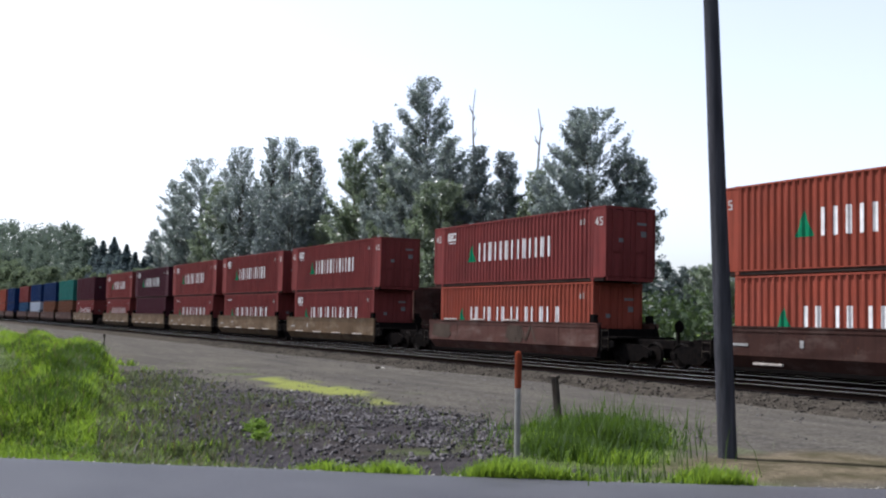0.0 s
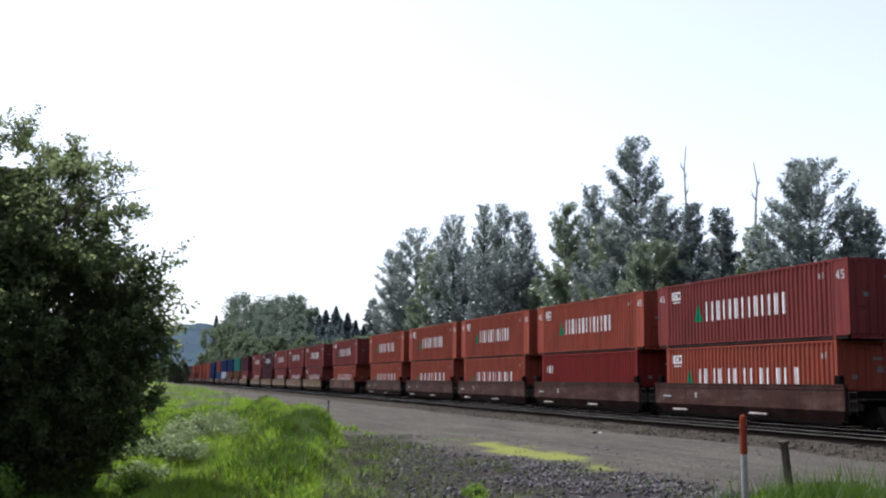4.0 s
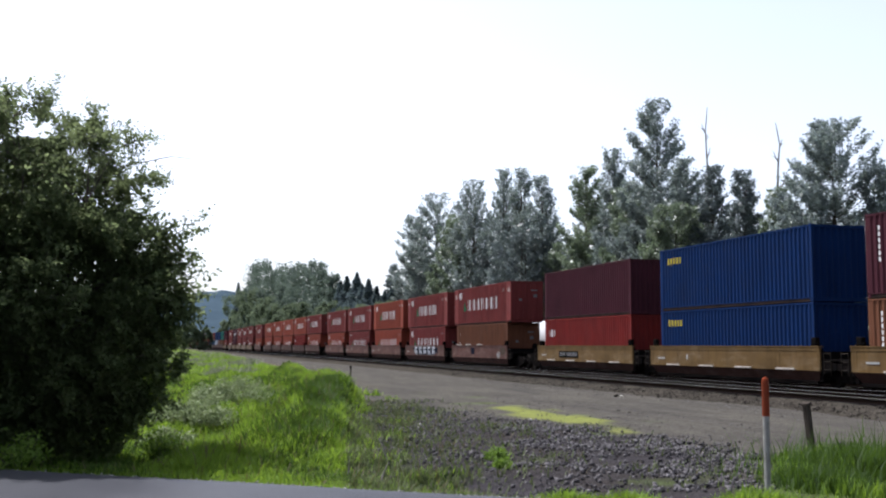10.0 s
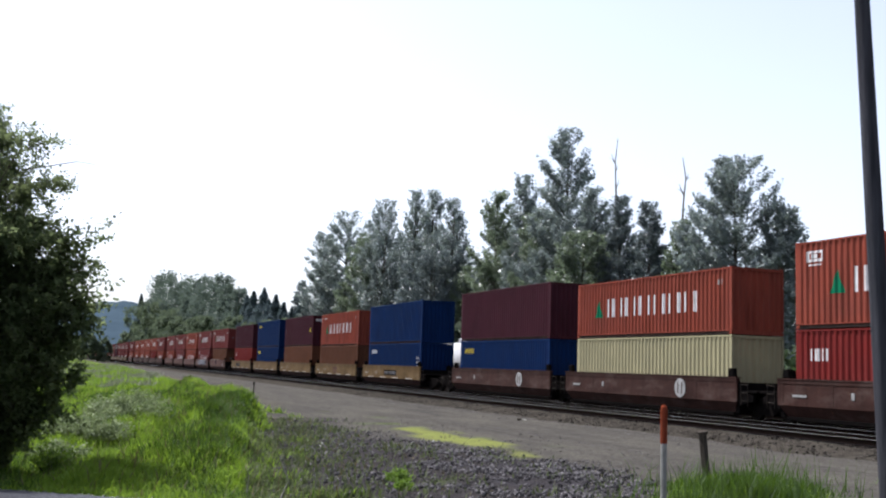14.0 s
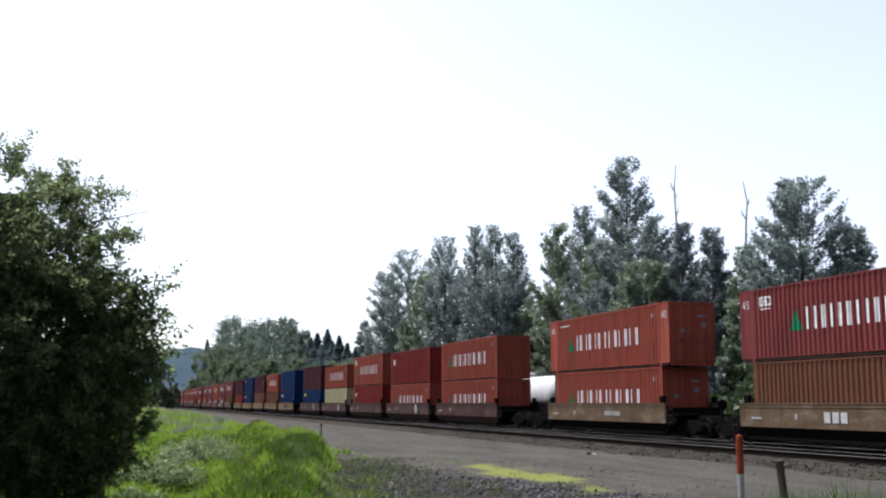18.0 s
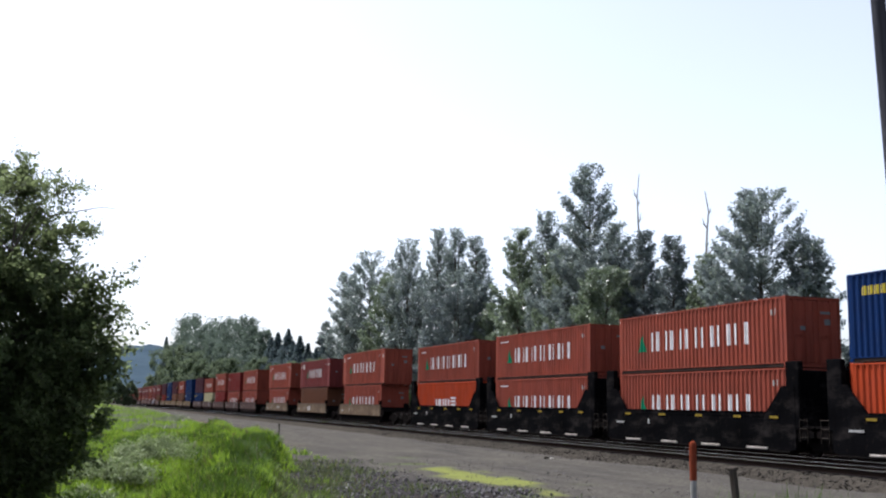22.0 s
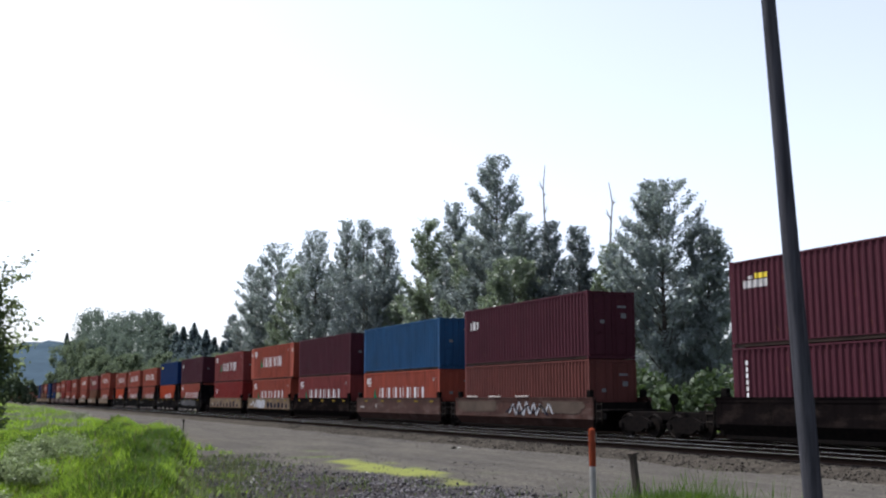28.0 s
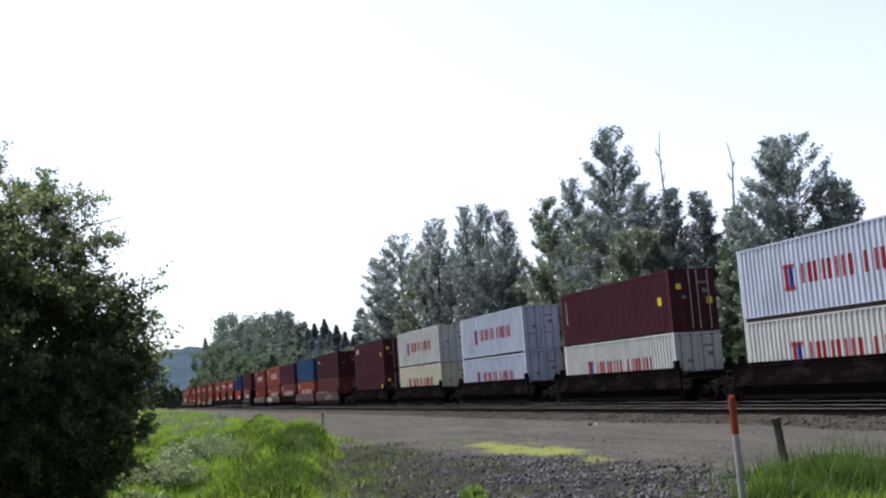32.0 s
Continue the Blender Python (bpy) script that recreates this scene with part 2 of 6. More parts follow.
def ground_material():
    m, nt, b = nodes_of("ground_cover")
    def attr(n):
        a = nt.nodes.new("ShaderNodeAttribute")
        a.attribute_name = n
        return a.outputs["Fac"]
    coarse, fine, tiny = noise_of(nt, 0.35, 5), noise_of(nt, 4, 6, low=0.3, high=0.7), noise_of(nt, 16, 6, low=0.38, high=0.62)
    streaks, specks = noise_of(nt, 1.1, 5, (1, 0.14, 1), 0.4, 0.7), noise_of(nt, 7, 5, low=0.56, high=0.66)
    gravel = mixed(nt, (0.067, 0.0625, 0.05), (0.09, 0.083, 0.067), coarse)
    gravel = mixed(nt, gravel, (0.0333, 0.0311, 0.0296), scaled(nt, streaks, 0.85))
    gravel = mixed(nt, mixed(nt, gravel, (0.116, 0.111, 0.097), scaled(nt, fine, 0.5)), (0.0199, 0.0189, 0.0186), scaled(nt, tiny, 0.65))
    gravel = mixed(nt, gravel, (0.0199, 0.0189, 0.0186), scaled(nt, specks, 0.6))
    rock = mixed(nt, (0.031, 0.0285, 0.031), (0.05, 0.048, 0.053), fine)
    rock = mixed(nt, rock, (0.034, 0.029, 0.022), scaled(nt, coarse, 0.7))
    rock = mixed(nt, rock, (0.013, 0.0122, 0.0132), scaled(nt, tiny, 0.7))
    turf = mixed(nt, (0.052, 0.092, 0.0118), (0.085, 0.135, 0.02), fine)
    turf = mixed(nt, turf, (0.074, 0.0629, 0.0333), scaled(nt, tiny, 0.5))
    moss = mixed(nt, (0.145, 0.16, 0.045), (0.095, 0.105, 0.036), fine)
    soil = mixed(nt, (0.05, 0.046, 0.028), (0.108, 0.09, 0.062), noise_of(nt, 1.6, 5, low=0.4, high=0.62))
    soil = mixed(nt, soil, (0.04, 0.034, 0.022), scaled(nt, tiny, 0.5))
    c = mixed(nt, gravel, rock, attr("rock"))
    c = mixed(nt, c, soil, attr("soil"))
    c = mixed(nt, c, turf, attr("turf"))
    c = mixed(nt, c, moss, attr("moss"))
    nt.links.new(c, b.inputs["Base Color"])
    b.inputs["Roughness"].default_value = 0.95
    b.inputs["Specular IOR Level"].default_value = 0.0
    bumped(nt, b, tiny, 0.6, 0.03)
    return m


GROUND = ground_material()
ASPHALT = plain("worn_asphalt", (0.036, 0.037, 0.042), (0.05, 0.051, 0.056), 0.5, scale=0.6, fine=90, bump=0.2)
ASPHALT.node_tree.nodes["Principled BSDF"].inputs["Specular IOR Level"].default_value = 0.08
BALLAST = plain("brown_ballast", (0.047, 0.042, 0.034), (0.024, 0.021, 0.0175), 0.95, scale=2.5, fine=14, bump=1.0)
BALLAST_STONE = stony("brown_ballast_stone", (0.012, 0.0105, 0.009), (0.075, 0.067, 0.055))
# oily ballast, blackened further to carry the shade under the train
BALLAST_DARK = plain("oily_shaded_ballast", (0.0076, 0.00684, 0.00684), (0.00456, 0.00418, 0.00418), 0.95, scale=1.5, fine=14, bump=1.0)
GRAFFITI_PALE = plain("pale_spray_paint", (0.228, 0.2356, 0.2508), (0.152, 0.152, 0.1596), 0.7, scale=2)
GRAFFITI_WHITE = plain("white_spray_paint", (0.34, 0.36, 0.385), (0.2, 0.21, 0.23), 0.7, scale=2)
GRAFFITI_GREY = plain("weathered_grey_paint", (0.05, 0.05, 0.052), (0.03, 0.03, 0.031), 0.85, scale=1.4)
GRAFFITI_DARK = plain("dark_spray_paint", (0.00912, 0.00988, 0.01368), (0.0152, 0.0152, 0.0228), 0.7, scale=2)
GRAFFITI_TAN = plain("tan_spray_paint", (0.057, 0.04408, 0.03496), (0.038, 0.0304, 0.02508), 0.8, scale=1.2)
# the blue of distance is painted into the hill's colour
HILL = plain("hazed_wooded_hill", (0.042, 0.062, 0.078), (0.03, 0.046, 0.06), 1.0, scale=0.01, fine=0.06, bump=0.0)


# ---------------------------------------------------------------- mesh helpers
class Shape:
    """Collects vertices and faces of one mesh."""

    def __init__(self):
        self.v, self.f = [], []

    def add(self, verts, faces):
        n = len(self.v)
        self.v += [tuple(p) for p in verts]
        self.f += [tuple(i + n for i in q) for q in faces]
        return self

    def box(self, x0, x1, y0, y1, z0, z1, bevel=0.0):
        if bevel:
            c = bevel
            ring = [(x0 + c, y0), (x1 - c, y0), (x1, y0 + c), (x1, y1 - c), (x1 - c, y1), (x0 + c, y1), (x0, y1 - c), (x0, y0 + c)]
            inn = [(x0 + c, y0 + c), (x1 - c, y0 + c), (x1 - c, y0 + c), (x1 - c, y1 - c), (x1 - c, y1 - c), (x0 + c, y1 - c), (x0 + c, y1 - c), (x0 + c, y0 + c)]
            v = [(x, y, z0) for x, y in inn] + [(x, y, z0 + c) for x, y in ring] + [(x, y, z1 - c) for x, y in ring] + [(x, y, z1) for x, y in inn]
            f = [(k * 8 + i, k * 8 + (i + 1) % 8, k * 8 + 8 + (i + 1) % 8, k * 8 + 8 + i) for k in range(3) for i in range(8)]
            f += [(7, 5, 3, 1), (24 + 1, 24 + 3, 24 + 5, 24 + 7)]
            return self.add(v, f)
        v = [(x, y, z) for z in (z0, z1) for x, y in ((x0, y0), (x1, y0), (x1, y1), (x0, y1))]
        return self.add(v, [(0, 3, 2, 1), (4, 5, 6, 7), (0, 1, 5, 4), (1, 2, 6, 5), (2, 3, 7, 6), (3, 0, 4, 7)])

    def prism_x(self, poly, x0, x1):
        """A polygon in (y, z), extruded along x."""
        n = len(poly)
        v = [(x0, *p) for p in poly] + [(x1, *p) for p in poly]
        f = [tuple(range(n)), tuple(range(2 * n - 1, n - 1, -1))] + [(i, n + i, n + (i + 1) % n, (i + 1) % n) for i in range(n)]
        return self.add(v, f)

    def tube(self, a, b, ra, rb, n=8, caps=True):
        a, b = Vector(a), Vector(b)
        q = (b - a).to_track_quat("Z", "Y").to_matrix()
        ring = [Vector((math.cos(i * math.tau / n), math.sin(i * math.tau / n), 0)) for i in range(n)]
        v = [a + q @ (r * ra) for r in ring] + [b + q @ (r * rb) for r in ring]
        f = [(i, (i + 1) % n, n + (i + 1) % n, n + i) for i in range(n)]
        if caps:
            f += [tuple(range(n - 1, -1, -1)), tuple(range(n, 2 * n))]
        return self.add(v, f)

    def lathe(self, profile, n=16, axis="z"):
        v, f = [], []
        for r, h in profile:
            for i in range(n):
                c, s = r * math.cos(i * math.tau / n), r * math.sin(i * math.tau / n)
                v.append((c, s, h) if axis == "z" else (h, c, s) if axis == "x" else (c, h, s))
        for k in range(len(profile) - 1):
            for i in range(n):
                f.append((k * n + i, k * n + (i + 1) % n, (k + 1) * n + (i + 1) % n, (k + 1) * n + i))
        f += [tuple(range(n - 1, -1, -1)), tuple(range(len(v) - n, len(v)))]
        return self.add(v, f)

    def mesh(self, name, material, smooth=False):
        me = bpy.data.meshes.new(name)
        me.from_pydata(self.v, [], self.f)
        if not smooth:
            bm = bmesh.new()
            bm.from_mesh(me)
            bmesh.ops.recalc_face_normals(bm, faces=bm.faces)
            bm.to_mesh(me)
            bm.free()
        else:
            me.shade_smooth()
        me.materials.append(material)
        me.update()
        return me


def part(name, shape, material, parent=None, label="", at=None, smooth=False):
    """One mesh object under a thing or a part. shape: a Shape or a finished mesh."""
    me = shape if isinstance(shape, bpy.types.Mesh) else shape.mesh(name, material, smooth)
    ob = new(name, me)
    ob.parent = parent
    if at is not None:
        ob.location = at
    if label:
        ob["label"] = label
    return ob


CACHE = {}


def cached(key, make):
    if key not in CACHE:
        CACHE[key] = make()
    return CACHE[key]


def cards(points, sizes, rng, flat=0.0, aspect=0.6, plain_leaf=False):
    """Leaf-shaped quads (or, far off, plain triangles) at points, turned at random; returns vertices and faces as arrays."""
    n = len(points)
    a = rng.normal(size=(n, 3))
    a[:, 2] *= 1 - flat
    a /= np.linalg.norm(a, axis=1)[:, None]
    b = np.cross(a, rng.normal(size=(n, 3)))
    b /= np.linalg.norm(b, axis=1)[:, None] + 1e-9
    s = np.asarray(sizes)[:, None]
    p = np.asarray(points)
    if plain_leaf:
        return np.stack([p - a * s, p + a * s, p + b * s * aspect * 1.9], 1).reshape(-1, 3), np.arange(3 * n).reshape(-1, 3)
    v = np.stack([p - a * s, p + b * s * aspect, p + a * s, p - b * s * aspect], 1).reshape(-1, 3)
    return v, np.arange(4 * n).reshape(-1, 4)


def mesh_from(name, v, f, material):
    me = bpy.data.meshes.new(name)
    n, k = f.shape
    me.vertices.add(len(v))
    me.vertices.foreach_set("co", np.ascontiguousarray(v, dtype=np.float32).ravel())
    me.loops.add(n * k)
    me.loops.foreach_set("vertex_index", np.ascontiguousarray(f, dtype=np.int32).ravel())
    me.polygons.add(n)
    me.polygons.foreach_set("loop_start", np.arange(0, n * k, k, dtype=np.int32))
    me.materials.append(material)
    me.update(calc_edges=True)
    return me


# ---------------------------------------------------------------- ground, road, railway
TRACK_X = 25.7          # middle of the track that the train runs on
FAR_TRACK_X = 30.4
NEAR_TRACK_X = 21.5     # the empty track nearer to the road
RAIL_Z = 0.25           # rail tops under the train
EDGE = [(-60, 52), (-30, 33), (-14, 25.0), (-6, 19.3), (-2, 16.6), (0, 15.1), (1.1, 14.4), (2.1, 13.6), (2.9, 12.95), (4.05, 12.2), (5.5, 11.05), (6.6, 10.2), (8.2, 9.15), (10.2, 7.95), (16, 4.4), (30, -5), (60, -28)]


def road_edge(x):
    for (x0, y0), (x1, y1) in zip(EDGE, EDGE[1:]):
        if x0 <= x <= x1:
            return y0 + (y1 - y0) * (x - x0) / (x1 - x0)
    return EDGE[0][1] - (x - EDGE[0][0]) if x < EDGE[0][0] else EDGE[-1][1] - (x - EDGE[-1][0]) * 0.8


def soft(v, a, b):
    k = min(1, max(0, (v - a) / (b - a)))
    return k * k * (3 - 2 * k)


# grassy mounds of the bank: place, half length along the bank, half width, height
MOUNDS = ((7.0, 38.5, 5.0, 1.3, 0.5), (5.6, 31.5, 5.5, 1.5, 0.62), (4.3, 25.5, 4.0, 1.25, 0.5), (3.0, 20.2, 3.0, 1.1, 0.42), (2.9, 30.0, 5.0, 1.3, 0.5), (1.2, 25.0, 4.0, 1.2, 0.4), (8.2, 47.0, 6.0, 1.2, 0.4), (6.2, 44.0, 6.0, 1.5, 0.45), (8.0, 58.0, 8.0, 1.2, 0.35))


def mound(x, y):
    """The height of the mounds, steep at the foot and round on top."""
    top = 0.0
    for mx, my, along, wide, high in MOUNDS:
        u, v = (y - my) * 0.97 + (x - mx) * 0.24, (x - mx) * 0.97 - (y - my) * 0.24
        r = (u / along) ** 2 + (v / wide) ** 2 + 0.45 * noise.noise(Vector((x * 0.8, y * 0.5, 33)))
        top = max(top, 1.22 * high * math.sqrt(max(0.0, 1 - r)))
    return top


def zones(x, y):
    """Weights of turf, rock, moss and soil at a place, and the height."""
    wob = noise.noise(Vector((x * 0.25, y * 0.25, 0))) * 1.2 + noise.noise(Vector((x * 0.9, y * 0.9, 3))) * 0.4
    d = y - road_edge(x)                       # metres beyond the road
    grass_edge = 3.0 + (y - 14) * 0.19 if y < 42 else float(np.interp(y, (42, 54, 77, 133, 375), (8.3, 9.2, 9.4, 11.0, 16.5)))
    turf = soft(grass_edge - x + wob * 0.5, -0.3, 0.45) * soft(d, 0.0, 0.4)
    if y > 190:
        turf = max(turf, soft(14 - x, 0, 2))
    u, v = (x - 10.0) * 0.6 + (y - 13.05) * 0.8, (x - 10.0) * 0.8 - (y - 13.05) * 0.6
    clump = soft(1 - math.hypot((u - 0.3) / 3.5, v / 1.5) + wob * 0.3, -0.05, 0.45)
    strip = soft(1.1 + wob * 0.6 - d, 0, 0.6) * soft(d, 0.0, 0.3) * soft(10.0 - x, 0, 1)
    weeds = 0.4 * soft(noise.noise(Vector((x * 0.9, y * 0.7, 21))) + 0.3 * soft(6.5 - x, 0, 3), 0.3, 0.6) * soft(13 - x, 0, 2)
    turf = max(turf, clump * 0.95, strip * 0.8, weeds if d > 0.5 and y < 40 else 0, soft(x, 34, 38))
    top = float(np.interp(y, (12, 15, 18.4, 23, 28, 36), (8.6, 9.6, 11.6, 9.0, 8.6, 8.2)))
    rock = soft(top - x + wob * 1.1, -1.2, 1.6) * soft(x - grass_edge + wob, -1.5, 0.6) * soft(d, 0.3, 1.2) * soft(36 - y + 2 * wob, 0, 5)
    moss = soft(0.98 - math.hypot(((x - 10.5) - (y - 26) * 0.05) / 0.95, (y - 26.4) / 4.3) + 0.75 * noise.noise(Vector((x * 1.3, y * 0.55, 41))), -0.05, 0.35)
    soil = soft(1.9 + wob - math.hypot(x - 10.9, (y - 9.9) * 1.2), -0.4, 0.8) + 0.75 * soft(1.0 - math.hypot((x - 10.9 - (y - 80) * 0.03) / 1.5, (y - 82) / 42) + wob * 0.25, 0, 0.5)
    z = -0.05 + 0.04 * wob
    along, across = y * 0.93 + x * 0.36, x * 0.93 - y * 0.144
    hump = 1.25 * abs(noise.noise(Vector((across * 0.36, along * 0.13, 7)))) + 0.6 * abs(noise.noise(Vector((across * 0.85, along * 0.3, 9)))) + 0.12 * noise.noise(Vector((x * 1.9, y * 1.2, 5))) - 0.12
    bank = turf * soft(9 + 0.04 * max(0, y - 40) - x, 0, 2) * soft(d, 0.3, 3) * soft(190 - y, 0, 120)
    z += bank * ((0.55 * hump + mound(x, y)) * soft(grass_edge - x + wob * 0.6, -0.3, 0.8) - 0.45 * soft(grass_edge - x, 0.5, 6))
    z -= 0.22 * soft(2.2 - abs(d - 2.0), 0, 2) * soft(7 - x, 0, 2) * soft(x, 1, 3)
    z += rock * 0.07 * noise.noise(Vector((x * 2.1, y * 2.1, 1)))
    z -= 0.06 * soft(x, 15, 18)
    if d < 0.3:
        z = min(z, -0.03)
    return min(1, turf), rock, moss, min(1, soil), z


def spaced(lo, a, b, hi, step):
    mid = list(np.arange(a, b + 1e-6, step))
    out, s, v = [], step * 1.6, b
    while v < hi:
        v += s
        s *= 1.28
        out.append(min(v, hi))
    low, s, v = [], step * 1.6, a
    while v > lo:
        v -= s
        s *= 1.28
        low.append(max(v, lo))
    return low[::-1] + mid + out


def build_ground():
    xs, ys = spaced(-4000, -11, 20, 4000, 0.3), spaced(-4000, 5, 60, 4500, 0.36)
    verts, w = [], [[], [], [], []]
    for y in ys:
        for x in xs:
            *ws, z = zones(x, y)
            verts.append((x, y, z))
            for k in range(4):
                w[k].append(ws[k])
    nx = len(xs)
    faces = [(j * nx + i, j * nx + i + 1, (j + 1) * nx + i + 1, (j + 1) * nx + i) for j in range(len(ys) - 1) for i in range(nx - 1)]
    me = bpy.data.meshes.new("ground")
    me.from_pydata(verts, [], faces)
    for name, values in zip(("turf", "rock", "moss", "soil"), w):
        me.attributes.new(name, "FLOAT", "POINT").data.foreach_set("value", values)
    me.shade_smooth()
    me.materials.append(GROUND)
    tagged(new("ground", me), "gravel yard with grass verge and broken stone", "ground", kind="structure")


build_ground()


def build_road():
    s = Shape()
    far = [(x, road_edge(x)) for x in np.arange(-60, 60.1, 1.5)]
    rows = []
    for off, z in ((-9.5, 0.0), (-9.0, 0.03), (-6.0, 0.06), (-0.25, 0.03), (0.0, 0.02), (0.03, -0.12)):
        rows.append([(x + off * 0.62 + 0.05 * noise.noise(Vector((x, off, 0))), y + off * 0.78 + 0.10 * noise.noise(Vector((x * 1.7, 5, 0))), z) for x, y in far])
    n = len(far)
    s.add([p for r in rows for p in r], [(k * n + i, k * n + i + 1, (k + 1) * n + i + 1, (k + 1) * n + i) for k in range(len(rows) - 1) for i in range(n - 1)])
    tagged(part("road", s, ASPHALT), "worn grey asphalt road with a crumbling edge", "road", kind="structure")


build_road()


def build_track(name, cx, rise, y0, y1, tie0, tie1, bed, wood):
    """A track; rise: the height of its rail tops."""
    track = tagged(new(name), "railway track with wooden ties on ballast", "track", kind="structure")
    track.location = (0, 0, rise)
    s = Shape()
    prof = [(-3.4, -0.62), (-2.5, -0.34), (-1.75, -0.20), (-1.4, -0.185), (1.4, -0.185), (1.75, -0.20), (2.5, -0.34), (3.4, -0.62)]
    ys = list(np.arange(y0, min(y1, 160), 0.5)) + list(np.arange(max(y0, 160), y1 + 1, 20))
    for y in ys:
        s.v += [(cx + x + 0.22 * noise.noise(Vector((x * 3, y * 0.9, cx))), y, z + 0.07 * noise.noise(Vector((x * 4, y * 1.3, 2)))) for x, z in prof]
    n = len(prof)
    s.f += [(k * n + i, k * n + i + 1, (k + 1) * n + i + 1, (k + 1) * n + i) for k in range(len(ys) - 1) for i in range(n - 1)]
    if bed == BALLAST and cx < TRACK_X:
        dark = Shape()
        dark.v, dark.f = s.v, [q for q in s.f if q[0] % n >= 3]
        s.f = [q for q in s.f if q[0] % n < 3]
        part("inner_ballast", dark, BALLAST_DARK, track, "black ballast, oil and shade in its colour")
    part("ballast_bed", s, bed, track)
    for side in (-1, 1):
        r = Shape()
        x = cx + side * 0.753
        r.box(x - 0.07, x + 0.07, y0, y1, -0.172, -0.155).box(x - 0.011, x + 0.011, y0, y1, -0.155, -0.04).box(x - 0.036, x + 0.036, y0, y1, -0.04, -0.016)
        rail = part("rail", r, RAIL_SIDE, track)
        part("rail_head", Shape().box(x - 0.036, x + 0.036, y0, y1, -0.016, 0.0), RAIL_TOP, rail, "bright worn rail head")
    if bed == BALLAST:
        part("crib_ballast", Shape().box(cx - 1.12, cx + 1.2, y0, y1, -0.2, -0.157), BALLAST_DARK, track, "black ballast between the rails, oil and shade in its colour")
    tie = Shape().box(-1.3, 1.3, -0.11, 0.11, -0.17, 0.0, 0.012).mesh("tie", wood)
    rng = random.Random(3)
    k = 0
    y = y0
    rest = Shape()
    while y < min(y1, 420):
        if tie0 <= y <= tie1 and k < 290:
            part("tie", tie, wood, track, at=(cx + rng.uniform(-0.05, 0.05), y, -0.172 + rng.uniform(-0.012, 0.01)))
            k += 1
        else:
            dx = rng.uniform(-0.05, 0.05)
            rest.box(cx - 1.3 + dx, cx + 1.3 + dx, y - 0.11, y + 0.11, -0.34, -0.172)
        y += 0.52
    tagged(part("far_ties", rest, wood, track), kind="stuff")


build_track("track_near", NEAR_TRACK_X, 0.29, -60, 1600, 10, 160, BALLAST, TIE_WOOD)
# bed and ties here have the train's shade in their colour
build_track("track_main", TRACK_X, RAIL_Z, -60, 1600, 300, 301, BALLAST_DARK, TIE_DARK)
build_track("track_far", FAR_TRACK_X, RAIL_Z, -60, 1600, 400, 401, BALLAST, TIE_WOOD)


# ---------------------------------------------------------------- trees and plants
def crown_reach(kind, u):
    """Relative radius of a crown at the height u of it (0 to 1)."""
    if kind == "round":
        return math.sqrt(max(0.03, 1 - ((u - 0.42) / 0.60) ** 2))
    if kind == "fir":
        return 0.06 + 0.98 * (1 - u) ** 0.85
    if kind == "cone":
        return 0.16 + 0.95 * (1 - u) ** 0.62 * min(1, 0.8 + u)
    return (0.2 + 0.85 * (1 - u ** 2.6)) * min(1.0, 0.8 + 0.6 * u)


